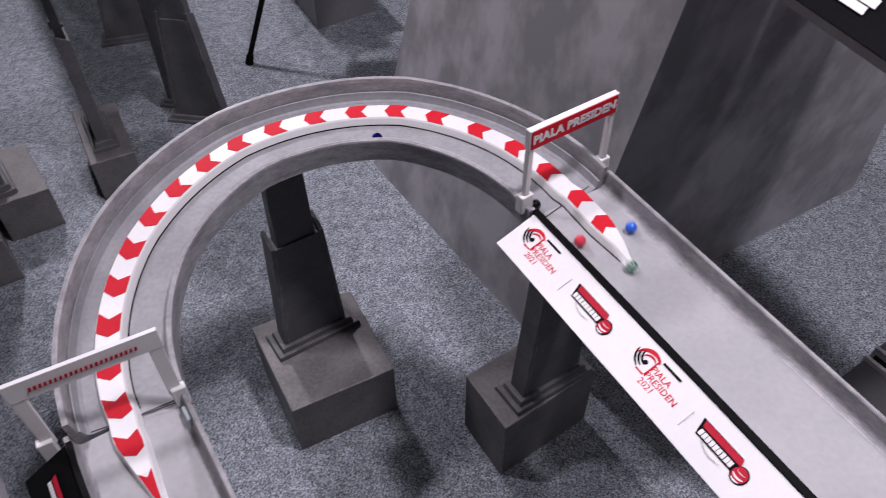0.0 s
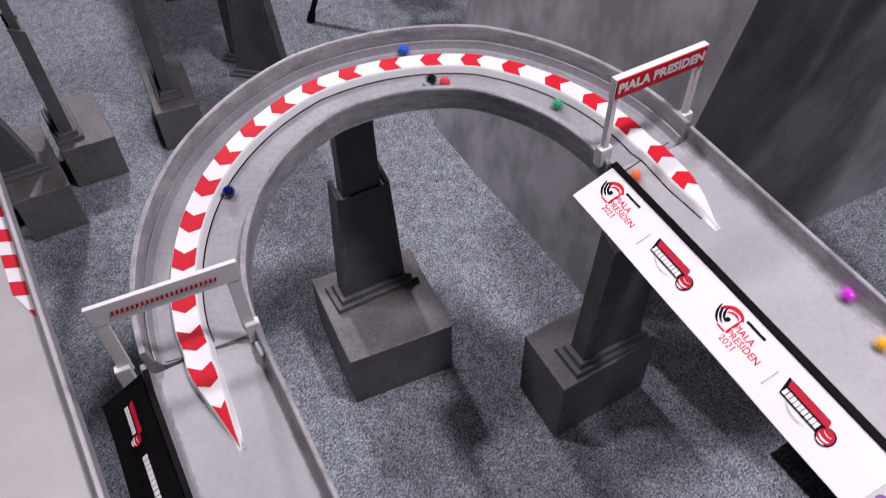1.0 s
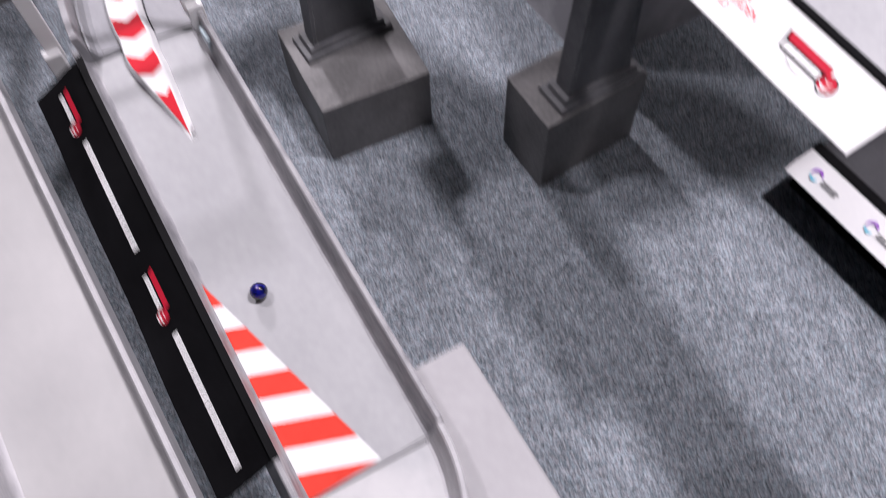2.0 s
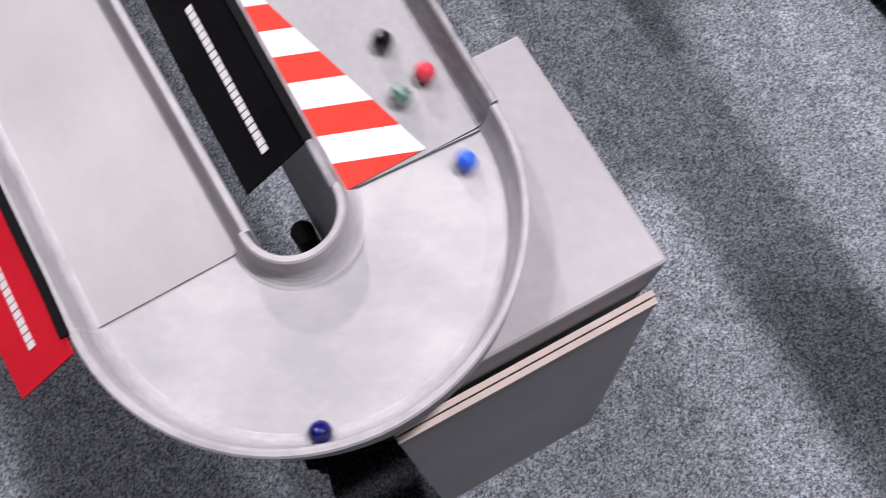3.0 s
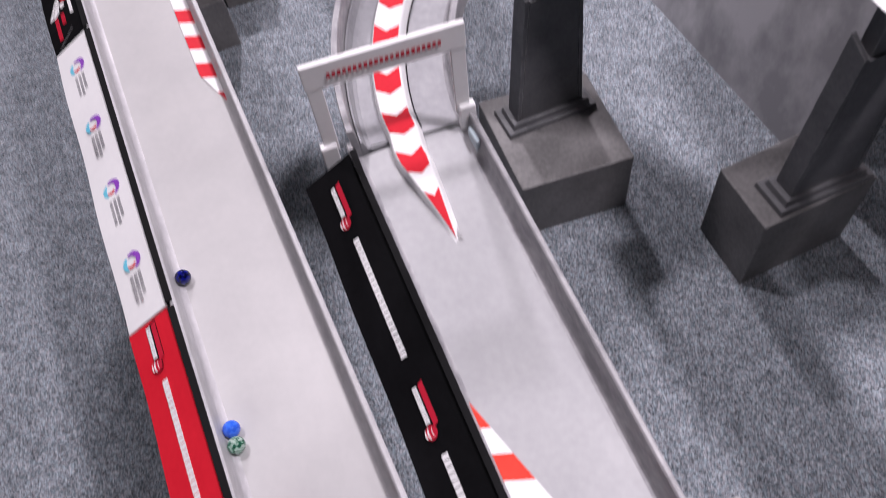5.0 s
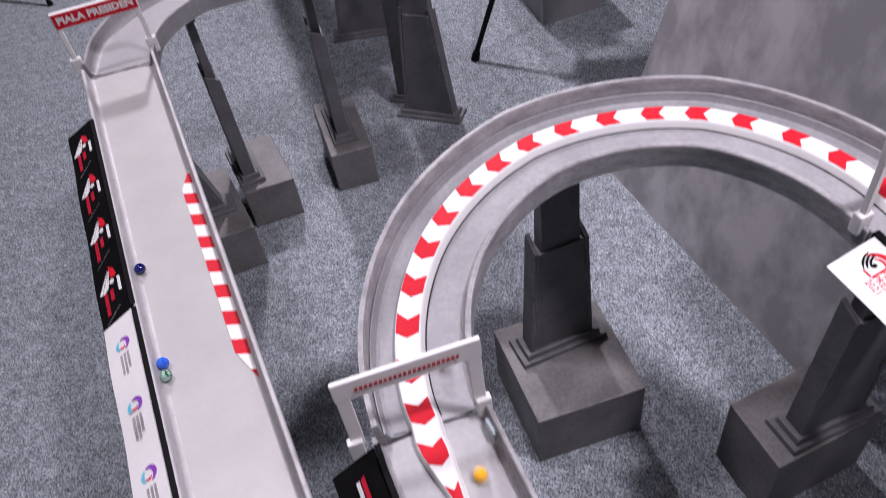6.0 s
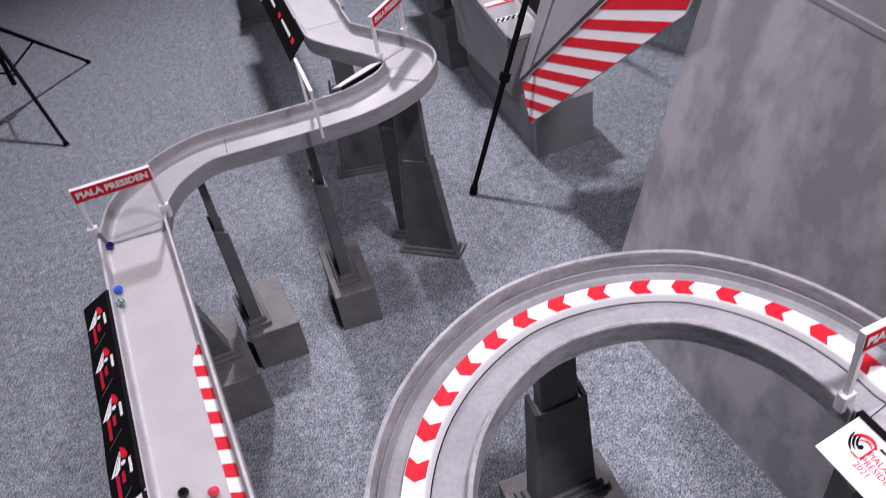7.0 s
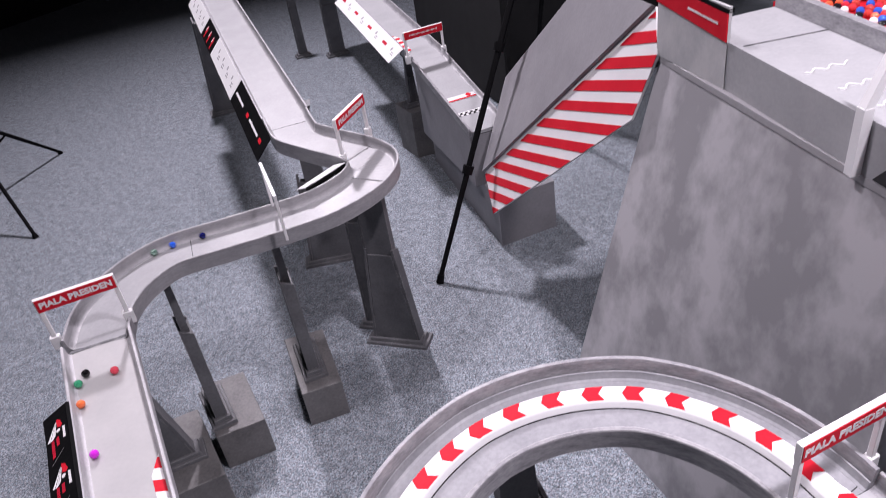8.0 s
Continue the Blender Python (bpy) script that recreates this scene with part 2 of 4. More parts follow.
tagged(new("wall_northwest", finish(bm, "wall_northwest", M_BLACKFLAT)), "black drape-covered slanting hall wall", "wall", kind="structure")
tagged(new("ceiling", finish(box(bmesh.new(), -7.2, 5.2, -4.2, 6.4, 3.5, 3.6), "ceiling", M_DARKSIDE)), "dark hall ceiling", "ceiling", kind="structure")

# ---- the run: sections in the order in which the marbles take them ----
def straight(a, b, n):
    a, b = Vector(a), Vector(b)
    return [a.lerp(b, i / n) for i in range(n + 1)]


A_PATH = straight((0.81, -0.322, 0.645), (0.175, 0.772, 0.647), 60)
B_PATH = arc_path(-0.0945, 0.616, 0.306, 30, 210, ((0, 0.647), (0.3, 0.672), (0.55, 0.668), (0.75, 0.645), (1, 0.602)))
C_PATH = straight((-0.363, 0.459, 0.600), (-0.095, 0.038, 0.548), 24)
U_PATH = arc_path(-0.178, -0.016, 0.0985, 33, -147, ((0, 0.548), (1, 0.548)), 4)
E_PATH = straight((-0.259, -0.070, 0.548), (-1.10, 1.145, 0.600), 50)
F_PATH = smooth_path([(-1.10, 1.145, 0.600), (-1.128, 1.235, 0.602), (-1.118, 1.335, 0.604), (-1.065, 1.425, 0.606), (-0.95, 1.485, 0.609), (-0.835, 1.54, 0.613), (-0.735, 1.60, 0.618), (-0.665, 1.69, 0.623), (-0.655, 1.775, 0.628), (-0.705, 1.829, 0.632), (-0.80, 1.877, 0.636), (-0.893, 1.928, 0.639), (-0.921, 1.959, 0.640), (-0.975, 2.055, 0.642)])
G_PATH = straight((-0.975, 2.055, 0.642), (-2.15, 4.14, 0.66), 40)
H_PATH = straight((-1.535, 4.46, 0.52), (-0.697, 2.88, 0.48), 40)

channel("upper_straight", A_PATH, 0.060, "grey painted marble track straight with low side walls", left=0.020, right=0.028)
bend = channel("bend", B_PATH, 0.050, "grey painted half-circle marble track bend with tall outer wall", left=0, right=0, mat=M_BENDDECK)
BP = [p - B_PATH[0] for p in B_PATH]
part("inner_wall", sweep(bmesh.new(), BP, [(-0.0485, 0.0004), (-0.053, 0.0035), (-0.0555, 0.009), (-0.057, 0.0155), (-0.0590, 0.0165), (-0.0635, 0.0155), (-0.0645, 0.013), (-0.0645, -0.020), (-0.0485, -0.014)]), M_WALLTRIM, bend)
part("outer_ledge", sweep(bmesh.new(), BP, [(0.0470, 0.0004), (0.0510, 0.0030), (0.0535, 0.0090), (0.0550, 0.0135), (0.0570, 0.0140), (0.0572, -0.014), (0.0470, -0.014)]), M_BENDDECK, bend, "pale rounded ledge at the wall's foot")
part("outer_wall", sweep(bmesh.new(), BP, [(0.0574, 0.008), (0.0600, 0.0300), (0.0612, 0.0345), (0.0630, 0.0350), (0.0672, 0.0345), (0.0680, 0.032), (0.0640, -0.020), (0.0574, -0.014)]), M_WALLTRIM, bend)
middle = channel("middle_straight", C_PATH, 0.060, "grey painted marble track straight sloping down", left=0.026, right=0.026, fillet_r=0.006)
part("side_skirt", sweep(bmesh.new(), [p - C_PATH[0] for p in C_PATH[-9:]], [(0.0600, -0.0165), (0.0655, -0.0165), (0.0900, -0.150), (0.0845, -0.150)]), M_PALEWALL, middle, "pale board under the side wall")
hairpin = channel("hairpin", U_PATH, 0.0585, "pale grey marble track hairpin with rounded walls", left=0.026, right=0.026, mat=M_PALEDECK, wall=M_PALEWALL)
part("inner_skirt", sweep(bmesh.new(), [p - U_PATH[0] for p in U_PATH], [(0.0590, -0.0165), (0.0640, -0.0165), (0.0640, -0.070), (0.0590, -0.070)]), M_PALEWALL, hairpin, "pale board under the inner wall")
channel("long_straight", E_PATH, 0.060, "pale grey marble track long straight", left=0.026, right=0.026, flare_l=0.002, fillet_l=0.006, fillet_r=0.008, mat=M_LONGDECK, wall=M_PALEWALL)
channel("winding_section", F_PATH, 0.059, "grey painted winding marble track section", left=0.028, right=0.024, mat=M_FARDECK, wall=M_FARWALL)
channel("far_straight", G_PATH, 0.062, "pale grey marble track far straight", left=0.026, right=0.026, mat=M_FARDECK, wall=M_FARWALL)
channel("finish_straight", H_PATH, 0.062, "pale grey marble track finishing straight", left=0.026, right=0.026)

ROUTE = A_PATH + B_PATH[1:] + C_PATH[1:] + U_PATH[1:] + E_PATH[1:] + F_PATH[1:]
RUN = [0.0]
for p, q in zip(ROUTE, ROUTE[1:]):
    RUN.append(RUN[-1] + math.hypot(q.x - p.x, q.y - p.y))


def on_route(s, off=0.0, up=0.0):
    """The place s metres along the run, off metres to the right of its middle."""
    i = max(0, min(len(RUN) - 2, int(np.searchsorted(RUN, s)) - 1))
    a, b = ROUTE[i], ROUTE[i + 1]
    p = a.lerp(b, (s - RUN[i]) / (RUN[i + 1] - RUN[i]))
    lo, hi = ROUTE[max(i - 1, 0)], ROUTE[min(i + 2, len(ROUTE) - 1)]
    d = (b - a) * 2 + (hi - lo)
    return p + Vector((d.y, -d.x, 0)).normalized() * off + Vector((0, 0, up))


# ---- joints: a thin dark seam where two sections meet ----
def seam(s, w=0.0016):
    t = thing("joint_seam", *on_route(s), label="narrow dark seam between two track sections", category="seam", group="track seams")
    o = on_route(s)
    bm = hexa(bmesh.new(), [on_route(s - w / 2, -0.058, 0.0004) - o, on_route(s + w / 2, -0.058, 0.0004) - o, on_route(s + w / 2, 0.058, 0.0004) - o, on_route(s - w / 2, 0.058, 0.0004) - o],
              [on_route(s - w / 2, -0.058, 0.0009) - o, on_route(s + w / 2, -0.058, 0.0009) - o, on_route(s + w / 2, 0.058, 0.0009) - o, on_route(s - w / 2, 0.058, 0.0009) - o])
    part("gap_line", bm, M_PILLAR if w < 0.001 else M_DARKSIDE, t)


for s in (1.266, 2.228, 2.729, 4.862):
    seam(s)
for s in (3.038, 4.514):
    seam(s, 0.0007)


def nearest_run(x, y):
    return RUN[min(range(len(ROUTE)), key=lambda j: (ROUTE[j].x - x) ** 2 + (ROUTE[j].y - y) ** 2)]


for x, y in ((-0.648, 1.712), (-0.707, 1.852), (-0.955, 2.02)):
    seam(nearest_run(x, y), 0.0008)


# ---- the striped kerb that divides the bend ----
def kerb_off(s):
    return float(np.interp(s, (1.115, 1.20, 1.30, 1.40, 2.20, 2.28, 2.361), (-0.004, 0.005, 0.009, 0.0115, 0.0125, 0.007, 0.002)))


def kerb_half(s):
    return 0.0150 * min(1.0, max(0.03, (s - 1.115) / 0.085), max(0.03, (2.361 - s) / 0.10))


kerb = thing("kerb_divider", *on_route(1.75), label="white kerb strip with red chevrons dividing the bend", category="kerb")
K0 = on_route(1.75)
bm = bmesh.new()
rings = []
for i in range(131):
    s = 1.115 + (2.361 - 1.115) * i / 130
    o, w = kerb_off(s), kerb_half(s)
    h = 0.011 * min(1.0, w / 0.008)
    rings.append([bm.verts.new(on_route(s, x, z) - K0) for x, z in ((o - w - 0.005, 0.0), (o - w - 0.001, h - 0.002), (o - w + 0.001, h), (o + w - 0.001, h), (o + w, h - 0.001), (o + w + 0.002, 0.0))])
for a, b in zip(rings, rings[1:]):
    for i in range(6):
        bm.faces.new((a[i], a[(i + 1) % 6], b[(i + 1) % 6], b[i]))
bm.faces.new(rings[0]), bm.faces.new(rings[-1])
KERB_STRIP = part("strip", bm, M_WHITE, kerb)


def flat_patch(outline, thick):
    """A thin plate over a ring of points."""
    bm = bmesh.new()
    return hexa(bm, [p for p in outline], [p + Vector((0, 0, thick)) for p in outline])


for s in (1.197, 1.252, 1.316, 1.376, 1.437, 1.501, 1.560, 1.617, 1.677, 1.736, 1.792, 1.844, 1.897, 1.950, 2.001, 2.054, 2.107, 2.162, 2.213, 2.262, 2.322):
    ring = []
    for ds, f in ((-0.020, -1), (-0.012, 0), (-0.020, 1), (0.0, 1), (0.018, 1), (0.034, 0), (0.018, -1), (0.0, -1)) if s > 2.3 else ((-0.013, -1), (-0.005, 0), (-0.013, 1), (0.0, 1), (0.0115, 1), (0.0185, 0), (0.0115, -1), (0.0, -1)):
        q = s + ds
        ww = max(0.0008, kerb_half(q) - 0.0012)
        ring.append(on_route(q, kerb_off(q) + f * ww, 0.011 * min(1.0, kerb_half(q) / 0.008) - 0.0002) - K0)
    part("chevron", flat_patch(ring, 0.0009), M_RED, KERB_STRIP)
bm = bmesh.new()
sweep(bm, [on_route(1.14 + 1.2 * i / 110, kerb_off(1.14 + 1.2 * i / 110) - kerb_half(1.14 + 1.2 * i / 110) - 0.0062) - K0 for i in range(100)], [(-0.0006, 0.0003), (0.0006, 0.0003), (0.0006, 0.0014), (-0.0006, 0.0014)])
part("edge_line", bm, M_BLACK, kerb, "thin black line along the kerb's foot")


# ---- striped vinyl patches ----
def clip(poly, nx, ny, d, keep_above):
    out = []
    for i in range(len(poly)):
        p, q = poly[i], poly[(i + 1) % len(poly)]
        a, b = nx * p[0] + ny * p[1] - d, nx * q[0] + ny * q[1] - d
        if (a >= 0) == keep_above:
            out.append(p)
        if (a >= 0) != (b >= 0):
            u = a / (a - b)
            out.append((p[0] + (q[0] - p[0]) * u, p[1] + (q[1] - p[1]) * u))
    return out


def stripes(thing_ob, outline, along, pitch, colours, lift, height, name="stripe"):
    """Cuts a flat outline into bands across the direction along and lays them as thin plates, each at its own height."""
    nx, ny = along
    ds = [nx * x + ny * y for x, y in outline]
    d = min(ds)
    k = 0
    while d < max(ds) - 1e-6:
        band = clip(clip(outline, nx, ny, d, True), nx, ny, d + pitch, False)
        if len(band) >= 3:
            ring = [Vector((x, y, height(x, y) + lift)) for x, y in band]
            part(name, flat_patch(ring, 0.0008), colours[k % len(colours)], thing_ob)
        d += pitch
        k += 1


def deck_height(x, y):
    i = min(range(len(ROUTE)), key=lambda j: (ROUTE[j].x - x) ** 2 + (ROUTE[j].y - y) ** 2)
    j = i + 1 if i + 1 < len(ROUTE) else i - 1
    a, b = ROUTE[i], ROUTE[j]
    d = Vector((b.x - a.x, b.y - a.y))
    u = ((x - a.x) * d.x + (y - a.y) * d.y) / max(d.length_squared, 1e-9)
    return a.z + (b.z - a.z) * u


def xy(p):
    return (p.x, p.y)


t = thing("striped_wedge", 0, 0, 0, label="flat triangle of orange-red and white stripes on the deck", category="floor marking")
stripes(t, [xy(on_route(2.500, 0.0595)), xy(on_route(2.7245, -0.009)), xy(on_route(2.7285, 0.0595))], (-0.22, 0.975), 0.0225, (M_ORANGERED, M_WHITE), 0.0006, deck_height)
t = thing("striped_edge", 0, 0, 0, label="flat strip of red and white stripes beside the wall", category="floor marking")
stripes(t, [xy(on_route(4.168, 0.0595)), xy(on_route(4.114, 0.0365)), xy(on_route(3.767, 0.0365)), xy(on_route(3.700, 0.0595))], (-0.17, 0.985), 0.0238, (M_RED, M_WHITE), 0.0006, deck_height)


# ---- writing and plain print ----
def lettering(body, size, mat, parent, m, align="CENTER", bold=0.0):
    cu = bpy.data.curves.new("lettering", "FONT")
    cu.body, cu.size, cu.align_x, cu.align_y, cu.extrude, cu.offset, cu.resolution_u = body, size, align, "CENTER", 0.0003, bold, 2
    tmp = new("lettering", cu)
    dg = bpy.context.evaluated_depsgraph_get()
    me = bpy.data.meshes.new_from_object(tmp.evaluated_get(dg))
    bpy.data.objects.remove(tmp)
    me.materials.clear()
    me.materials.append(mat)
    ob = new("lettering", me)
    ob.parent, ob.matrix_local = parent, m
    return ob


def plates(name, shapes, mat, parent, m, thick=0.0004, label=""):
    """Flat shapes in the plane of m, joined as one print."""
    bm = bmesh.new()
    for sh in shapes:
        hexa(bm, [Vector((x, y, 0)) for x, y in sh], [Vector((x, y, thick)) for x, y in sh])
    bm.transform(m)
    ob = part("fine_print" if len(shapes) > 1 else name, bm, mat, parent, label)
    if len(shapes) > 1:
        ob["kind"] = "stuff"
    return ob


def rect(x0, x1, y0, y1, skew=0.0):
    return [(x0 - skew, y0), (x1 - skew, y0), (x1 + skew, y1), (x0 + skew, y1)]


def disc(cx, cy, r, n=14, a0=0.0, a1=6.2832):
    return [(cx + r * math.cos(a0 + (a1 - a0) * i / n), cy + r * math.sin(a0 + (a1 - a0) * i / n)) for i in range(n)]


def bar_row(x0, x1, h, count, seed, fill=0.88, skew=0.0):
    """A row of letter-sized bars between x0 and x1."""
    rnd = random.Random(seed)
    out, w = [], (x1 - x0) / count
    for i in range(count):
        a = x0 + i * w
        out.append(rect(a + 0.05 * w, a + w * (0.05 + fill * rnd.uniform(0.90, 1.0)), -h / 2, h / 2, skew))
    return out


def mark_badge(parent, m, k, ink, pale):
    """The sponsor's mark: a red block, a pale block under it and a striped ball at its end."""
    plates("printed_mark", [rect(-0.037 * k, 0.019 * k, -0.0082 * k, 0.0100 * k, -0.003 * k), disc(0.0245 * k, -0.0045 * k, 0.0098 * k)], ink, parent, m, 0.0002)
    m = m @ Matrix.Translation((0, 0, 0.0003))
    plates("printed_mark", [rect(-0.0350 * k, 0.0185 * k, 0.0020 * k, 0.0092 * k, -0.0015 * k), disc(0.0245 * k, -0.0045 * k, 0.0085 * k)], M_DARKRED, parent, m)
    up = m @ Matrix.Translation((0, 0, 0.0004))
    plates("printed_bar", [[(x, y - 0.0036 * k) for x, y in b] for b in bar_row(-0.033 * k, 0.014 * k, 0.0066 * k, 9, 3)], pale, parent, up)
    plates("printed_stripe", [stroke(0.0245 * k, 0.003 * k, 0.0115 * k, 235, 305, 0.0022 * k), stroke(0.0245 * k, -0.0005 * k, 0.0118 * k, 245, 295, 0.0018 * k), stroke(0.0245 * k, 0.0075 * k, 0.0105 * k, 240, 300, 0.0008 * k)], pale, parent, up)


def stroke(cx, cy, r, a0, a1, w, n=9):
    """A curved brush stroke, thinner at its ends."""
    rim = []
    for sgn in (1, -1):
        for i in range(n + 1):
            u = i / n if sgn > 0 else 1 - i / n
            a = radians(a0 + (a1 - a0) * u)
            q = r + sgn * 0.5 * w * (0.35 + 0.65 * math.sin(math.pi * u))
            rim.append((cx + q * math.cos(a), cy + q * math.sin(a)))
    return rim


def mark_cup(parent, m, k, ink):
    """The cup's emblem: black wing strokes, a red crest and a red frame."""
    m = m @ Matrix.Diagonal((k, k, 1, 1))
    plates("printed_wing", [stroke(0.004, 0.008, r, 178 + 4 * i, 262 - 5 * i, 0.0024) for i, r in enumerate((0.0115, 0.0150, 0.0185))], ink, parent, m)
    plates("printed_dot", [disc(0.0015, -0.0005, 0.0026)], ink, parent, m)
    plates("printed_crest", [stroke(0.002, -0.002, 0.0145, 45, 165, 0.0042), stroke(0.003, -0.001, 0.0090, 50, 150, 0.0022)], M_RED, parent, m)
    plates("printed_frame", [rect(0.0095, 0.0112, -0.0100, 0.0090), rect(-0.001, 0.0094, -0.0117, -0.0100)], M_RED, parent, m)


# ---- banners along the walls ----
def banner(name, s0, s1, side, mat, label, out=0.056, drop=0.028, base=0.022, off=0.0665):
    """A stiff banner sloping outwards from a wall's top; returns it with a frame: x along, y towards the wall, z out of its face."""
    a, b = on_route(s0, side * off, base), on_route(s1, side * off, base)
    u = (b - a).normalized()
    across = Vector((u.y, -u.x, 0)).normalized() * side
    v = (across * out + Vector((0, 0, -drop))).normalized()
    w = math.hypot(out, drop)
    length = (b - a).length
    t = thing(name, *a, label=label, category="banner", group="track banners")
    if side > 0:
        x, y, o = -u, -v, b - a
    else:
        x, y, o = u, -v, Vector()
    z = x.cross(y)
    if z.z < 0:
        x, z = -x, -z
        o = (b - a) - o
    m = Matrix((x, y, z)).transposed().to_4x4()
    m.translation = o + v * (w / 2)
    bm = bmesh.new()
    n = 24
    rows = [[], []]
    for i in range(n + 1):
        px = length * i / n
        wave = 0.0012 * math.sin(px * 31 + s0 * 7)
        for r, (yy, dz) in enumerate(((w / 2, 0.0), (-w / 2, wave))):
            rows[r].append((bm.verts.new((px, yy, dz)), bm.verts.new((px, yy, dz - 0.0018))))
    for i in range(n):
        (a0, a1), (b0, b1) = rows[0][i], rows[0][i + 1]
        (c0, c1), (d0, d1) = rows[1][i], rows[1][i + 1]
        for f in ((a0, b0, d0, c0), (a1, c1, d1, b1), (a0, a1, b1, b0), (c0, d0, d1, c1)):
            bm.faces.new(f)
    bm.faces.new((rows[0][0][0], rows[1][0][0], rows[1][0][1], rows[0][0][1]))
    bm.faces.new((rows[0][n][0], rows[0][n][1], rows[1][n][1], rows[1][n][0]))
    bm.transform(m)
    sheet = part("sheet", bm, mat, t)
    return sheet, m, length, w


def tape(s0, s1, side, off=0.0645, top=0.0265, low=0.019, w=0.0036, base_label="black tape along the wall's top"):
    t = thing("edge_tape", *on_route(s0), label=base_label, category="tape", group="edge tapes")
    o = on_route(s0)
    n = max(4, int((s1 - s0) / 0.02))
    bm = bmesh.new()
    P = [on_route(s0 + (s1 - s0) * i / n, side * off) - o for i in range(n + 1)]
    sweep(bm, P, [(-w * 0.75, low), (-w * 0.75 - 0.0006, top + 0.001), (w * 0.9, top + 0.001), (w * 0.9, low)] if side > 0 else [(w * 0.75, low), (w * 0.75 + 0.0006, top + 0.001), (-w * 0.9, top + 0.001), (-w * 0.9, low)])
    part("strip", bm, M_BLACK, t)


def at_m(m, x, y, lift=0.0006, turn=0.0):
    return m @ Matrix.Translation((x, y, lift)) @ Matrix.Rotation(turn, 4, "Z")


# white cup banner on the upper straight's inner wall
t, m, ln, w = banner("cup_banner", 0.785, 1.258, -1, M_WHITE, "white banner with red and black cup emblems", out=0.061, drop=0.024, base=0.019)
for i, f in enumerate((0.105, 0.350, 0.580, 0.815)):
    x = ln * (1 - f) if m.to_3x3().col[0].dot(A_PATH[-1] - A_PATH[0]) > 0 else ln * f
    if i % 2 == 0:
        mark_cup(t, at_m(m, x - 0.020, 0.006), 1.15, M_BLACK)
        for j, word in enumerate(("PIALA", "PRESIDEN", "2021")):
            lettering(word, 0.0112, M_RED, t, at_m(m, x - 0.008, 0.0085 - 0.0098 * j - 0.002), "LEFT", 0.00005)
        plates("printed_mark", [rect(-0.004, 0.024, 0.0182, 0.0212)], M_BLACK, t, at_m(m, x, 0))
    else:
        mark_badge(t, at_m(m, x, 0.002), 1.02, M_BLACK, M_WHITE)
        plates("printed_line", [stroke(-0.006, 0.016, 0.031, 232, 292, 0.0007)], M_WALLTRIM, t, at_m(m, x, 0.002))
        plates("printed_line", [rect(-0.0004, 0.0004, -0.014, 0.008)], M_DECK, t, at_m(m, x - 0.052, 0.0))
tape(0.785, 1.262, -1, top=0.0205, low=0.008, w=0.005)

# black banner on the middle straight
t, m, ln, w = banner("black_banner", 2.247, 2.690, 1, M_BLACK, "black banner with red and white print along the track", out=0.0555, drop=0.030, base=0.025)
for k in range(2):
    f0 = 0.02 + 0.49 * k
    fwd = m.to_3x3().col[0].dot(C_PATH[-1] - C_PATH[0]) > 0
    X = lambda f: ln * f if fwd else ln * (1 - f)
    mark_badge(t, at_m(m, X(f0 + 0.085), 0.0, turn=0 if fwd else math.pi), 0.74, M_BLACK, M_WHITE)
    lo, hi = sorted((X(f0 + 0.17), X(f0 + 0.46)))
    plates("printed_bar", bar_row(lo, hi, 0.0066, 22, 5), M_WHITE, t, at_m(m, 0, 0))
tape(2.247, 2.690, 1, top=0.0265)

# red, white and black banners on the long straight
t, m, ln, w = banner("red_banner", 3.027, 3.462, -1, M_RED, "red banner with white print along the track", out=0.0495, drop=0.024, base=0.025, off=0.069)
fwd = m.to_3x3().col[0].dot(E_PATH[-1] - E_PATH[0]) > 0
X = lambda f: ln * f if fwd else ln * (1 - f)
for k in range(2):
    e = 1 - 0.5 * k
    mark_badge(t, at_m(m, X(e - 0.07), 0.0), 0.74, M_BLACK, M_WHITE)
    lo, hi = sorted((X(e - 0.15), X(e - 0.45)))
    plates("printed_bar", bar_row(lo, hi, 0.0066, 22, 6), M_WHITE, t, at_m(m, 0, 0))
tape(3.034, 3.460, -1, off=0.0675)
t, m, ln, w = banner("white_banner", 3.465, 3.887, -1, M_WHITE, "white banner with small coloured emblems and grey print", out=0.0495, drop=0.024, base=0.025, off=0.069)
for k in range(4):
    x = ln * (0.14 + 0.24 * k)
    em = at_m(m, x, 0) @ Matrix.Diagonal((1.25, 1.25, 1, 1))
    plates("printed_mark", [stroke(-0.010, 0.0, 0.0075, 20, 200, 0.0048)], M_PURPLE, t, em)
    plates("printed_mark", [stroke(-0.010, 0.0, 0.0075, 215, 320, 0.0042)], M_SKY, t, em)
    plates("printed_mark", [stroke(-0.010, -0.001, 0.0045, 300, 420, 0.0025)], M_RED, t, em)
    plates("printed_bar", bar_row(0.002, 0.030, 0.003, 9, 8) + [[(a, b - 0.0045) for a, b in r] for r in bar_row(0.002, 0.028, 0.003, 8, 9)] + [[(a, b + 0.0045) for a, b in r] for r in bar_row(0.002, 0.024, 0.003, 7, 10)], M_WALLTRIM, t, em)
tape(3.465, 3.885, -1, off=0.0675)
t, m, ln, w = banner("emblem_banner", 3.890, 4.350, -1, M_BLACK, "black banner with red and white emblems", out=0.0495, drop=0.024, base=0.025, off=0.069)
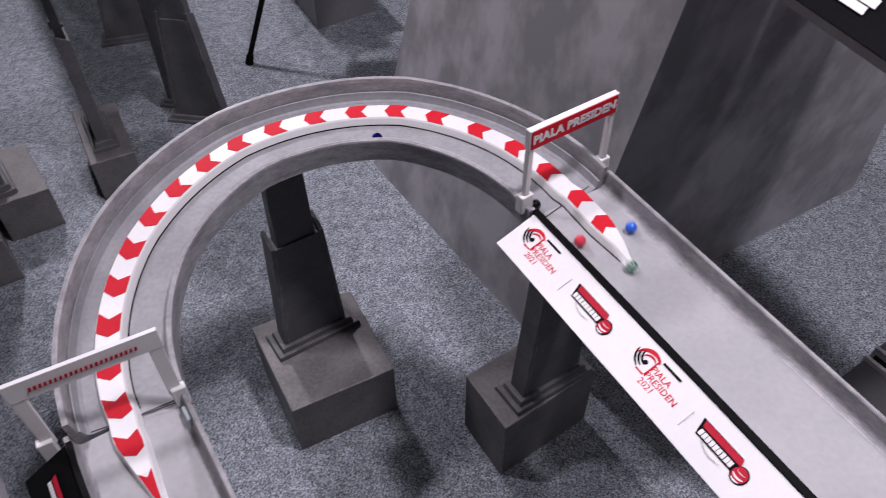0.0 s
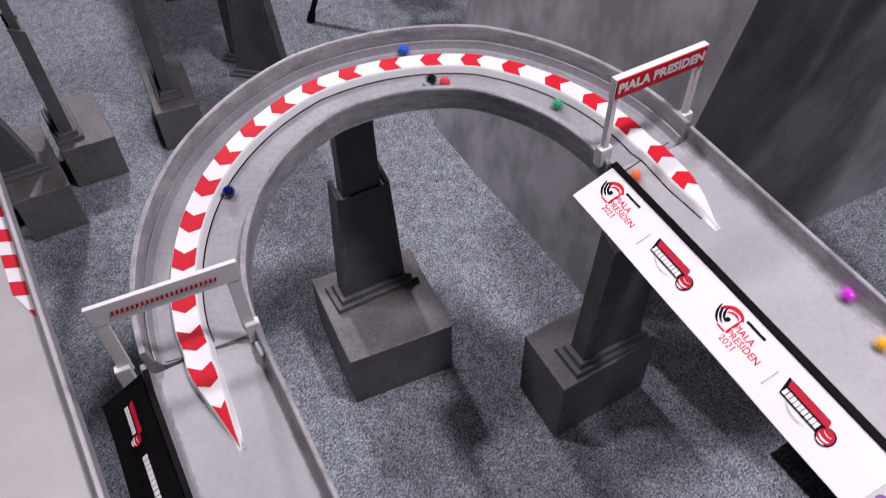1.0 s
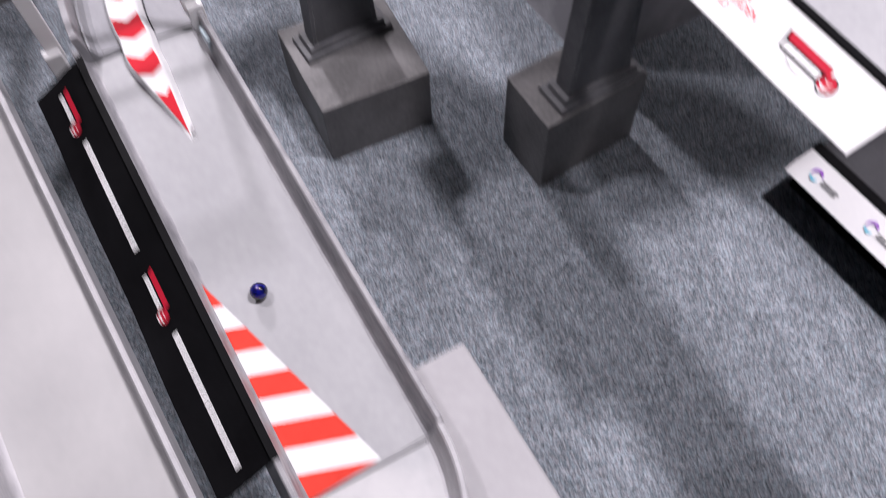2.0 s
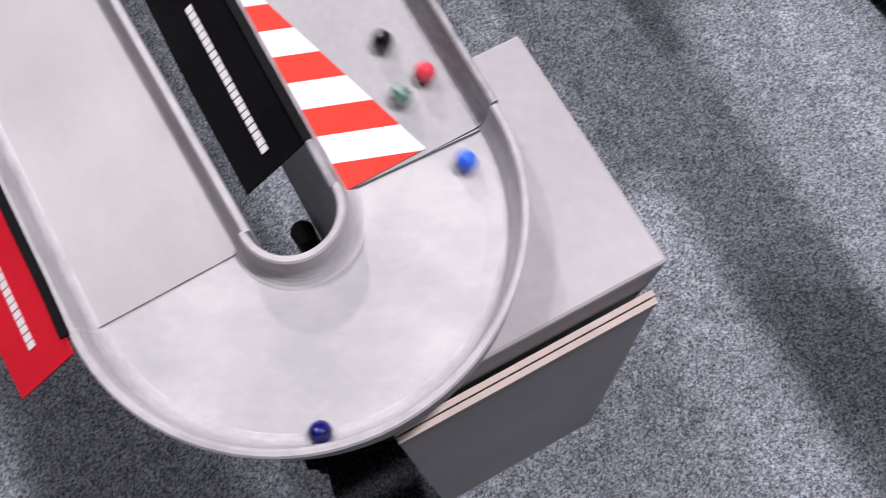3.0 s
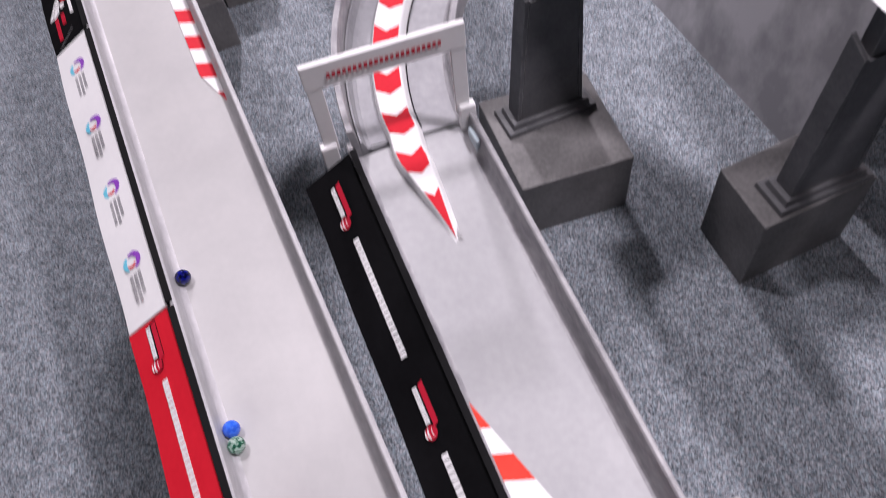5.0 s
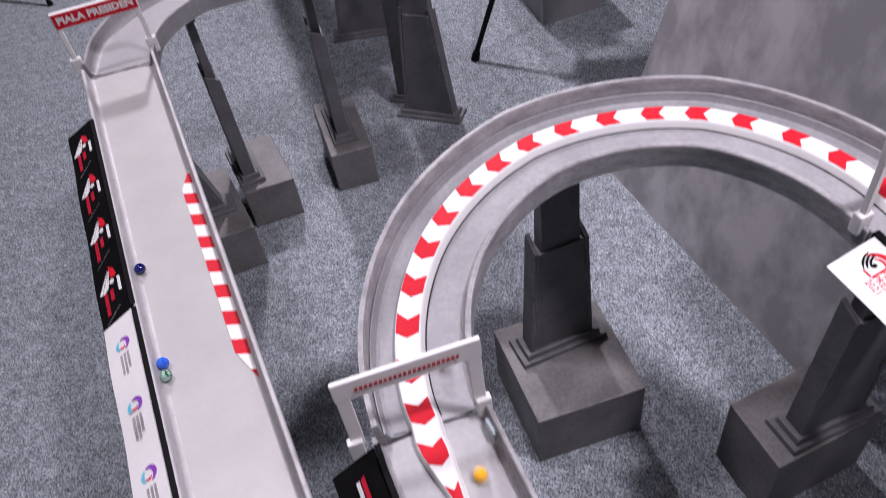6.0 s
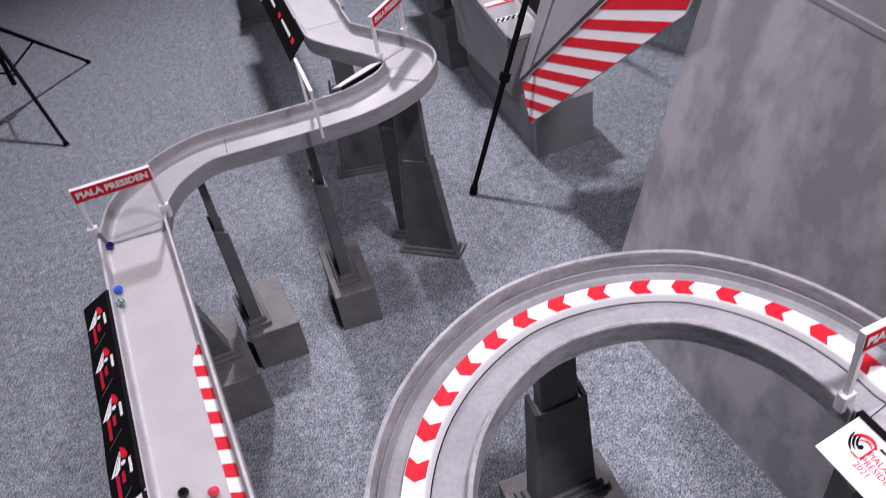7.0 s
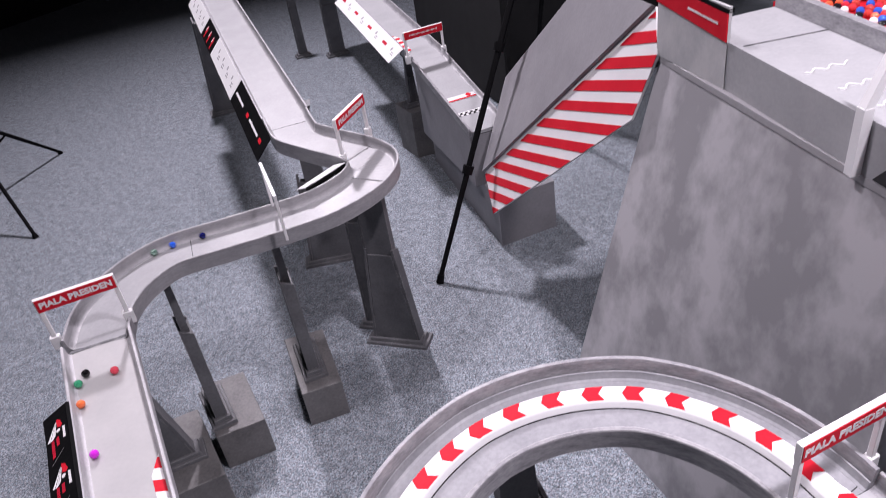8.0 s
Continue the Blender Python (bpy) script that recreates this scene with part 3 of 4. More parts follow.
for k in range(4):
    x = ln * (0.13 + 0.243 * k)
    em = at_m(m, x - 0.030, 0.0)
    plates("printed_wing", [[(0.0, -0.001), (0.036, -0.022), (0.0375, -0.017)], [(0.001, 0.0), (0.038, -0.0160), (0.038, -0.0105)], [(0.002, 0.001), (0.037, -0.0098), (0.032, -0.004)]], M_WHITE, t, em)
    plates("printed_crest", [[(-0.006, 0.001), (0.002, 0.009), (0.016, 0.013), (0.020, 0.009), (0.016, 0.002), (0.004, 0.001)]], M_RED, t, em)
    plates("printed_bar", [rect(0.024, 0.052, 0.0125, 0.0175, 0.001)], M_WHITE, t, em)
    plates("printed_dot", [disc(0.025, 0.003, 0.0042)], M_WHITE, t, em)
    plates("printed_bar", bar_row(0.040, 0.060, 0.006, 5, 3) + [[(a, b - 0.011) for a, b in r] for r in bar_row(0.040, 0.082, 0.006, 8, 4)], M_DARKRED, t, em)
    plates("printed_line", [rect(0.0855, 0.0865, -0.017, 0.010, -0.010)], M_PILLAR, t, em)
tape(3.890, 4.345, -1, off=0.0675)


# ---- gates over the track ----
def gate(name, p0, p1, base, top, board, label, face, text=None, bars=None, board_h=0.030, post=0.0042, lean=(0, 0), depth=None, clips=True):
    """Two posts with clips on the walls and a board between their heads; face is the level way in which the board looks."""
    a, b = Vector((*p0, base)), Vector((*p1, base))
    u = (b - a)
    ln = u.length
    u = u.normalized()
    n = Vector((u.y, -u.x, 0))
    if n.dot(Vector((*face, 0))) < 0:
        n = -n
    rz = math.degrees(math.atan2(u.y, u.x))
    c = (a + b) / 2
    t = thing(name, c.x, c.y, base, rz, label=label, category="gate", group="track gates")
    h = top - base
    hp = h - (0.002 if board else 0.0)
    dp = depth or post
    lx, ly = lean
    for sx in (-1, 1):
        x = sx * (ln / 2 - post)
        bm = hexa(bmesh.new(), [(x - post, -dp, 0), (x + post, -dp, 0), (x + post, dp, 0), (x - post, dp, 0)], [(x - post + lx, -dp + ly, hp), (x + post + lx, -dp + ly, hp), (x + post + lx, dp + ly, hp), (x - post + lx, dp + ly, hp)])
        part("post", bevelled(bm, 0.0008, 1), M_WHITE, t)
        if clips:
            part("clip", box(bmesh.new(), x - 0.010, x + 0.010, -0.007, 0.007, -0.016, 0.014, 0.002), M_WHITE, t, "white clip over the wall")
    yf = 1 if (Matrix.Rotation(radians(rz), 3, "Z") @ Vector((0, 1, 0))).dot(n) > 0 else -1
    if board:
        plank = part("board", box(bmesh.new(), -ln / 2 - 0.001 + lx, ln / 2 + 0.001 + lx, -dp - 0.0006 + ly, dp + 0.0006 + ly, h - board_h, h, 0.0008), M_WHITE, t)
        if board is not M_WHITE:
            part("face", box(bmesh.new(), -ln / 2 + 0.0015 + lx, ln / 2 - 0.0015 + lx, (dp + 0.0007 if yf > 0 else -dp - 0.0017) + ly, (dp + 0.0017 if yf > 0 else -dp - 0.0007) + ly, h - board_h + 0.0012, h - 0.0012), board, plank)
        fm = Matrix.Translation((lx, yf * (dp + 0.0018) + ly, h - board_h / 2)) @ Matrix.Rotation(radians(90), 4, "X")
        if yf > 0:
            fm = Matrix.Translation((lx, dp + 0.0018 + ly, h - board_h / 2)) @ Matrix.Rotation(radians(180), 4, "Z") @ Matrix.Rotation(radians(90), 4, "X")
        if text:
            lettering(text, board_h * 0.60, M_WHITE, plank, fm @ Matrix.Diagonal((1.06, 1, 1, 1)), "CENTER", 0.0008)
        if bars:
            plates("printed_bar", bar_row(-ln * 0.36, ln * 0.36, board_h * 0.20, 22, 11, 0.62, 0.0005), bars, plank, fm)
    return t


gate("start_gate", (0.106, 0.748), (0.227, 0.828), 0.668, 0.790, M_RED, "white track gate with a red lettered board", (-0.5, -0.86), text="PIALA PRESIDEN")
arch = gate("arch_gate", (-0.439, 0.415), (-0.303, 0.487), 0.622, 0.738, M_WHITE, "white arch gate cut from one board with small red print", (0.3, -0.95), bars=M_DARKRED, board_h=0.029, post=0.0075, depth=0.0022, clips=False)
for x in (-0.073, 0.073):
    part("clip", bevelled(box(bmesh.new(), x - 0.0085, x + 0.0085, -0.0075, 0.0032, -0.020, 0.012), 0.001, 1), M_WHITE, arch, "white clip over the wall")
t = thing("binder_clip", -0.293, 0.462, 0.604, -57, label="small pale blue metal clip on the track wall", category="clip")
part("jaw", bevelled(box(bmesh.new(), -0.011, 0.011, -0.005, 0.005, -0.008, 0.010), 0.001, 1), M_CLIP, t)
part("lever", bevelled(box(bmesh.new(), -0.006, 0.006, 0.0052, 0.0068, -0.018, 0.004), 0.0006, 1), M_CLIP, t)
gate("corner_gate", (-1.180, 1.128), (-1.052, 1.208), 0.622, 0.728, M_RED, "white track gate with a red lettered board", (0.5, -0.86), text="PIALA PRESIDEN")
gate("plain_gate", (-0.868, 1.594), (-0.782, 1.440), 0.636, 0.752, M_WHITE, "plain white narrow track gate", (-0.8, -0.4), board_h=0.006, post=0.0032, clips=False)
gate("turn_gate", (-0.743, 1.80), (-0.706, 1.955), 0.640, 0.752, M_RED, "white track gate with a red lettered board", (0.9, -0.3), text="PIALA PRESIDEN")
gate("finish_gate", (-0.777, 2.85), (-0.642, 2.935), 0.495, 0.600, M_RED, "white track gate with a red printed board", (0.5, -0.86), bars=M_WHITE)


# ---- supports ----
def block(corners, h, label="grey painted square block under a track pillar", mat=None):
    c = Vector((sum(p[0] for p in corners) / 4, sum(p[1] for p in corners) / 4, 0))
    t = thing("pillar_block", *c, label=label, category="block", group="pillar blocks")
    bm = hexa(bmesh.new(), [(x - c.x, y - c.y, 0) for x, y in corners], [(x - c.x, y - c.y, h) for x, y in corners])
    part("body", bevelled(bm, 0.0025), mat or M_BLOCK, t)
    return t


def slab(bm, w0, w1, d0, d1, z0, z1, skew=0.0):
    hexa(bm, [(-w0 / 2, -d0 / 2, z0), (w0 / 2, -d0 / 2, z0), (w0 / 2, d0 / 2, z0), (-w0 / 2, d0 / 2, z0)],
         [(-w1 / 2 + skew, -d1 / 2, z1), (w1 / 2 + skew, -d1 / 2, z1), (w1 / 2 + skew, d1 / 2, z1), (-w1 / 2 + skew, d1 / 2, z1)])
    return bm


def pillar(x, y, rz, z0, zm, z1, wb=0.135, wt=0.098, wu=0.066, d=0.036, skew=0.0, label="dark grey tapered pillar of stacked boards under the track"):
    t = thing("track_pillar", x, y, z0, rz, label=label, category="pillar", group="track pillars")
    part("foot_plate", bevelled(slab(bmesh.new(), wb + 0.046, wb + 0.042, d + 0.036, d + 0.032, 0, 0.010), 0.0012), M_PILLAR, t)
    part("foot_plate", bevelled(slab(bmesh.new(), wb + 0.024, wb + 0.018, d + 0.019, d + 0.014, 0.010, 0.021), 0.0012), M_PILLAR, t)
    top = zm - z0
    part("core", bevelled(slab(bmesh.new(), wb - 0.016, wt - 0.016, d, d, 0.021, top, skew), 0.001), M_PILLAR, t)
    for sgn in (-1, 1):
        a, b = sgn * wb / 2, sgn * wt / 2 + skew
        ai, bi = a - sgn * 0.0078, b - sgn * 0.0078
        h = d / 2 + 0.0006
        bm = hexa(bmesh.new(), [(a, -h, 0.021), (ai, -h, 0.021), (ai, h, 0.021), (a, h, 0.021)], [(b, -h, top + 0.004), (bi, -h, top + 0.004), (bi, h, top + 0.022), (b, h, top + 0.022)])
        part("end_board", bevelled(bm, 0.0008, 1), M_PILLAR, t, "upright board that closes the pillar's narrow end")
    bm = slab(bmesh.new(), wu + 0.006, wu, d - 0.010, d - 0.014, top - 0.001, z1 - z0 - 0.010)
    bmesh.ops.translate(bm, verts=bm.verts, vec=(skew, 0, 0))
    part("neck", bevelled(bm, 0.001), M_PILLAR, t)
    bm = slab(bmesh.new(), wu + 0.016, wu + 0.016, d - 0.004, d - 0.004, z1 - z0 - 0.034, z1 - z0 - 0.0102)
    bmesh.ops.translate(bm, verts=bm.verts, vec=(skew * 0.5, 0, 0))
    part("bracket", bevelled(bm, 0.001, 1), M_PILLAR, t)
    part("cap", bevelled(slab(bmesh.new(), wu + 0.026, wu + 0.034, d + 0.010, d + 0.014, z1 - z0 - 0.010, z1 - z0), 0.001), M_PILLAR, t)
    return t


block([(-0.281, 0.744), (-0.096, 0.838), (-0.196, 1.034), (-0.388, 0.938)], 0.145)
pillar(-0.262, 0.930, 33, 0.145, 0.420, 0.648, wb=0.130, wt=0.100, wu=0.066)
block([(0.108, 0.688), (0.285, 0.812), (0.200, 0.915), (0.040, 0.800)], 0.175)
pillar(0.185, 0.790, 33, 0.175, 0.470, 0.628, wb=0.130, wt=0.095, wu=0.060)
block([(-0.885, 1.470), (-0.787, 1.520), (-0.900, 1.735), (-1.005, 1.690)], 0.121)
pillar(-0.898, 1.600, 119, 0.121, 0.410, 0.590, wb=0.125, wt=0.090, wu=0.050, d=0.031)
block([(-1.070, 1.320), (-0.960, 1.385), (-1.085, 1.560), (-1.190, 1.500)], 0.120)
pillar(-1.106, 1.422, 127, 0.120, 0.400, 0.585, wb=0.120, wt=0.085, wu=0.050, d=0.030)
block([(-1.102, 1.133), (-0.997, 1.202), (-1.157, 1.410), (-1.262, 1.342)], 0.130)
pillar(-1.147, 1.234, 33, 0.130, 0.400, 0.570, wb=0.120, wt=0.050, wu=0.045, skew=-0.025)
pillar(-0.700, 1.820, 171, 0.0, 0.330, 0.600, wb=0.150, wt=0.090, wu=0.075)
pillar(-0.785, 1.900, 171, 0.0, 0.390, 0.605, wb=0.060, wt=0.050, wu=0.040, label="dark grey narrow pillar of stacked boards under the track")
pillar(-1.020, 2.260, 17, 0.0, 0.330, 0.600, wb=0.170, wt=0.120, wu=0.060)
pillar(-1.750, 4.350, 30, 0.0, 0.300, 0.490, wb=0.050, wt=0.045, wu=0.040)
pillar(-1.530, 4.330, 30, 0.0, 0.300, 0.490, wb=0.090, wt=0.085, wu=0.080)
pillar(-1.883, 3.666, 29.4, 0.0, 0.480, 0.638, wb=0.310, wt=0.250, wu=0.120, d=0.05, label="dark grey wide tapered pillar under the far straight")
block([(-0.830, 2.985), (-0.740, 3.030), (-0.830, 3.150), (-0.920, 3.100)], 0.212)
pillar(-0.830, 3.070, 30, 0.212, 0.340, 0.465, wb=0.040, wt=0.030, wu=0.025, d=0.03)
pillar(-0.200, -0.108, 12, 0.0, 0.300, 0.532, wb=0.110, wt=0.080, wu=0.060)

# ---- the plinth that carries the start ----
t = thing("plinth", 0.3, 1.4, 0, label="tall cloudy-grey painted plinth with sloping sides", category="plinth")
PLO = [Vector(p) for p in ((-0.485, 0.20, 0), (-0.084, -0.412, 0), (0.79, 0.10, 0), (0.40, 0.70, 0))]
PHI = [Vector(p) for p in ((-0.272, 0.25, 0.905), (0.045, -0.438, 0.905), (0.70, 0.0, 0.905), (0.35, 0.6, 0.905))]


def sloping_sides(lo, hi, n=28):
    """A four-sided body whose sides twist evenly between two rings."""
    bm = bmesh.new()
    ring = []
    for i in range(n + 1):
        cs = [a.lerp(b, i / n) for a, b in zip(lo, hi)]
        ring.append([bm.verts.new(cs[k].lerp(cs[(k + 1) % 4], j / n)) for k in range(4) for j in range(n)])
    for a, b in zip(ring, ring[1:]):
        for k in range(4 * n):
            q = (k + 1) % (4 * n)
            bm.faces.new((a[k], a[q], b[q], b[k])).smooth = True
    return bm


bm = sloping_sides(PLO, PHI)
bmesh.ops.recalc_face_normals(bm, faces=bm.faces)
for e in bm.edges:
    if len(e.link_faces) == 2 and e.calc_face_angle() > 0.5:
        e.smooth = False
part("body", bm, M_PLINTH, t)
mid = sum(PHI, Vector()) / 4
grow = lambda z: [mid + (p - mid) * 1.006 + Vector((0, 0, z)) for p in PHI]
part("top_board", bevelled(hexa(bmesh.new(), grow(0.0), grow(0.0145)), 0.001, 1), M_TABLE, t, "pale board on the plinth's top")


# ---- the start on top of the plinth ----
def plate_of(bm, pts, thick):
    """A board of even thickness on a flat ring of points."""
    P = [Vector(p) for p in pts]
    n = (P[1] - P[0]).cross(P[2] - P[0]).normalized() * thick
    return hexa(bm, P, [p + n for p in P])


SD = Vector((0.222, -0.52, 0)).normalized()
SN = Vector((0.92, 0.39, 0)).normalized()
S0 = Vector((0.124, 1.461, 0.92))
t = thing("start_lane", *S0, label="pale grey start lane with a solid side on the plinth", category="track section", group="track sections")
side = lambda a, n, z: SD * a + SN * n + Vector((0, 0, z))
part("side_wall", hexa(bmesh.new(), [side(0, 0, 0), side(0.95, 0, 0), side(0.95, 0.010, 0), side(0, 0.010, 0)], [side(0, 0, 0.088), side(0.95, 0, 0.082), side(0.95, 0.010, 0.082), side(0, 0.010, 0.088)]), M_DECK, t)
part("deck", hexa(bmesh.new(), [side(-0.16, 0.010, 0.045), side(0.95, 0.010, 0.045), side(0.95, 0.205, 0.045), side(-0.16, 0.205, 0.045)], [side(-0.16, 0.010, 0.066), side(0.95, 0.010, 0.062), side(0.95, 0.205, 0.062), side(-0.16, 0.205, 0.066)]), M_DECK, t)
part("side_wall", hexa(bmesh.new(), [side(-0.16, 0.205, 0.0), side(0.95, 0.205, 0.0), side(0.95, 0.222, 0.0), side(-0.16, 0.222, 0.0)], [side(-0.16, 0.205, 0.100), side(0.95, 0.205, 0.096), side(0.95, 0.222, 0.096), side(-0.16, 0.222, 0.100)]), M_WALLTRIM, t)
for k in range(5):
    bm = bmesh.new()
    pts = [side(0.135 + 0.075 * k + 0.006 * math.sin(i * 1.25), 0.055 + 0.085 * i / 14 + 0.004 * k, 0.0645) for i in range(15)]
    sweep(bm, pts, [(-0.0020, -0.002), (-0.0013, 0.0025), (0.0013, 0.0025), (0.0020, -0.002)])
    part("wavy_ridge", bm, M_WHITE, t, "white wavy ridge across the lane")
part("cross_line", hexa(bmesh.new(), [side(-0.02, 0.012, 0.0662), side(-0.017, 0.012, 0.0662), side(0.0, 0.204, 0.0662), side(-0.003, 0.204, 0.0662)], [side(-0.02, 0.012, 0.0668), side(-0.017, 0.012, 0.0668), side(0.0, 0.204, 0.0668), side(-0.003, 0.204, 0.0668)]), M_PILLAR, t)
t = thing("marble_tray", *(S0 + SN * 0.30), label="tray of red felt filled with many small marbles", category="tray")
part("tray_bed", hexa(bmesh.new(), [side(-0.2, -0.07, 0.0), side(0.95, -0.07, 0.0), side(0.95, 0.16, 0.0), side(-0.2, 0.16, 0.0)], [side(-0.2, -0.07, 0.06), side(0.95, -0.07, 0.06), side(0.95, 0.16, 0.06), side(-0.2, 0.16, 0.06)]), M_RED, t)
TRAY = t
t = thing("board_panel", 0.072, 1.555, 0.92, label="pale board panel with a red printed banner on top", category="panel")
PA, PB = Vector((-0.050, 0.095, 0)), Vector((0.050, -0.094, 0))
bm = hexa(bmesh.new(), [PA, PB, PB + SN * 0.006, PA + SN * 0.006], [p + Vector((0, 0, 0.150)) for p in (PA, PB, PB + SN * 0.006, PA + SN * 0.006)])
part("board", bm, M_PALEDECK, t)
o = SN * -0.003
bm = hexa(bmesh.new(), [PA + o + Vector((0, 0, 0.110)), PB + o + Vector((0, 0, 0.088)), PB + Vector((0, 0, 0.088)) - SN * 0.0005, PA + Vector((0, 0, 0.110)) - SN * 0.0005], [PA + o + Vector((0, 0, 0.148)), PB + o + Vector((0, 0, 0.138)), PB + Vector((0, 0, 0.138)) - SN * 0.0005, PA + Vector((0, 0, 0.148)) - SN * 0.0005])
part("red_band", bm, M_RED, t)
part("black_edge", hexa(bmesh.new(), [PA + o + Vector((0, 0, 0.150)), PB + o + Vector((0, 0, 0.139)), PB + SN * 0.010 + Vector((0, 0, 0.139)), PA + SN * 0.010 + Vector((0, 0, 0.150))], [PA + o + Vector((0, 0, 0.156)), PB + o + Vector((0, 0, 0.146)), PB + SN * 0.010 + Vector((0, 0, 0.146)), PA + SN * 0.010 + Vector((0, 0, 0.156))]), M_BLACK, t)
u = (PB - PA).normalized()
fm = Matrix((u, Vector((0, 0, 1)), u.cross(Vector((0, 0, 1))))).transposed().to_4x4()
fm.translation = (PA + PB) / 2 - SN * 0.0038 + Vector((0, 0, 0.112))
plates("printed_bar", [[(a, b + 0.010 - 0.07 * a) for a, b in r] for r in bar_row(-0.005, 0.085, 0.0045, 22, 21)], M_WHITE, t, fm)
g0 = S0 + SD * 0.345 - SN * 0.012
t = thing("launch_gate", *g0, label="large white gate standing over the start lane", category="gate", group="track gates")
part("post", hexa(bmesh.new(), [side(-0.008, -0.007, 0.0), side(0.008, -0.007, 0.0), side(0.008, 0.009, 0.0), side(-0.008, 0.009, 0.0)], [side(-0.008, -0.005, 0.105), side(0.008, -0.005, 0.105), side(0.008, 0.012, 0.105), side(-0.008, 0.012, 0.105)]), M_WHITE, t)
part("arm", hexa(bmesh.new(), [side(-0.007, -0.004, 0.105), side(0.007, -0.004, 0.105), side(0.007, 0.012, 0.105), side(-0.007, 0.012, 0.105)], [side(-0.007, 0.050, 0.245), side(0.007, 0.050, 0.245), side(0.007, 0.066, 0.245), side(-0.007, 0.066, 0.245)]), M_WHITE, t)

# ---- the steep ramp with the striped side ----
P1, P2, P3, P5 = Vector((-0.419, 2.169, 0.221)), Vector((-0.453, 2.319, 0.290)), Vector((0.023, 1.706, 1.000)), Vector((-0.028, 1.644, 0.780))
P4 = Vector((0.022, 1.640, 0.924))
t = thing("steep_ramp", *P1, label="steep grey ramp with a red and white striped side", category="ramp")
eu = (P3 - P2).normalized()
ev = ((P1 - P2) - eu * (P1 - P2).dot(eu)).normalized()
en = eu.cross(ev)
flat = [((p - P2).dot(eu), (p - P2).dot(ev)) for p in (P2, P3, P4, P5, P1)]
fm = Matrix((eu, ev, en)).transposed().to_4x4()
fm.translation = P2 - P1
flip = 1 if en.z > 0 else -1
bm = hexa(bmesh.new(), [Vector((x, y, -0.006 * flip)) for x, y in flat], [Vector((x, y, -0.0005 * flip)) for x, y in flat])
bm.transform(fm)
panel = part("side_panel", bm, M_WHITE, t)
ax, ay = -0.42, 0.908
ds = [ax * x + ay * y for x, y in flat]
d = -0.3946 - 2 * 0.0495
while d < max(ds):
    band = clip(clip(clip(flat, 0, 1, 0.010, True), ax, ay, d, True), ax, ay, d + 0.0245, False)
    if len(band) >= 3:
        bm = hexa(bmesh.new(), [Vector((x, y, 0)) for x, y in band], [Vector((x, y, 0.001 * flip)) for x, y in band])
        bm.transform(fm)
        part("stripe", bm, M_RED, panel)
    d += 0.0495
Q1, Q2 = Vector((-0.366, 2.500, 0.539)), Vector((-0.152, 2.234, 0.861))
part("far_wall", plate_of(bmesh.new(), [P2 - P1, P3 - P1, Q2 + (Q2 - Q1) * 0.25 - P1, Q1 - P1], 0.010), M_RAMP, t)
t = thing("ramp_box", -0.49, 2.68, 0, label="low grey box under the finish ramp", category="box")
BOX = [(0.073, -0.379), (0.258, -0.262), (-0.072, 0.39), (-0.257, 0.273)]
part("body", hexa(bmesh.new(), [Vector((x, y, 0)) for x, y in BOX], [Vector((x, y, 0.178)) for x, y in BOX]), M_RAMP, t)
part("top_board", bevelled(hexa(bmesh.new(), [Vector((x * 1.006, y * 1.006, 0.1781)) for x, y in BOX], [Vector((x * 1.006, y * 1.006, 0.188)) for x, y in BOX]), 0.0012), M_RAMP, t)
HR = straight((-0.697, 2.88, 0.480), (-0.443, 2.432, 0.395), 12)
t = channel("finish_ramp", HR, 0.062, "grey finish ramp with a chequered line and a printed mark", left=0.016, right=0.016)
hd = (HR[-1] - HR[0]).normalized()
hs = Vector((hd.y, -hd.x, 0)).normalized()
hup = hs.cross(hd)
hm = Matrix((hs, hd, hs.cross(hd))).transposed().to_4x4()
for i in range(2):
    for j in range(12):
        if (i + j) % 2 == 0:
            c = hd * (0.400 + 0.0095 * i) + hs * (-0.055 + 0.0095 * j)
            mm = hm.copy()
            mm.translation = c + Vector((0, 0, 0.0006))
            part("chequer", hexa(bmesh.new(), [mm @ Vector((x, y, 0)) for x, y in rect(0, 0.0095, 0, 0.0095)], [mm @ Vector((x, y, 0.0006)) for x, y in rect(0, 0.0095, 0, 0.0095)]), M_BLACK, t)
mm = hm.copy()
mm.translation = hd * 0.395 + Vector((0, 0, 0.0002))
plates("chequer_base", [rect(-0.056, 0.056, 0, 0.023)], M_WHITE, t, mm, 0.0003)
mm = hm.copy()
mm.translation = hd * 0.290 + Vector((0, 0, 0.0005))
plates("printed_mark", [rect(-0.052, 0.052, 0.0, 0.030)], M_WHITE, t, mm)
mm.translation = hd * 0.290 + Vector((0, 0, 0.0012))
plates("printed_mark", [rect(-0.052, 0.052, 0.022, 0.030), disc(-0.028, 0.010, 0.010)], M_RED, t, mm)
t = thing("ramp_pedestal", *HR[0], label="grey boxed pedestal under the finish ramp", category="box")
lo = lambda p, o: Vector((p.x - HR[0].x, p.y - HR[0].y, 0.188 - HR[0].z)) + hs * o
hi = lambda p, o: Vector((p.x - HR[0].x, p.y - HR[0].y, p.z - 0.016 - HR[0].z)) + hs * o
part("body", hexa(bmesh.new(), [lo(HR[0], -0.066), lo(HR[-1], -0.066), lo(HR[-1], 0.066), lo(HR[0], 0.066)], [hi(HR[0], -0.066), hi(HR[-1], -0.066), hi(HR[-1], 0.066), hi(HR[0], 0.066)]), M_RAMP, t)


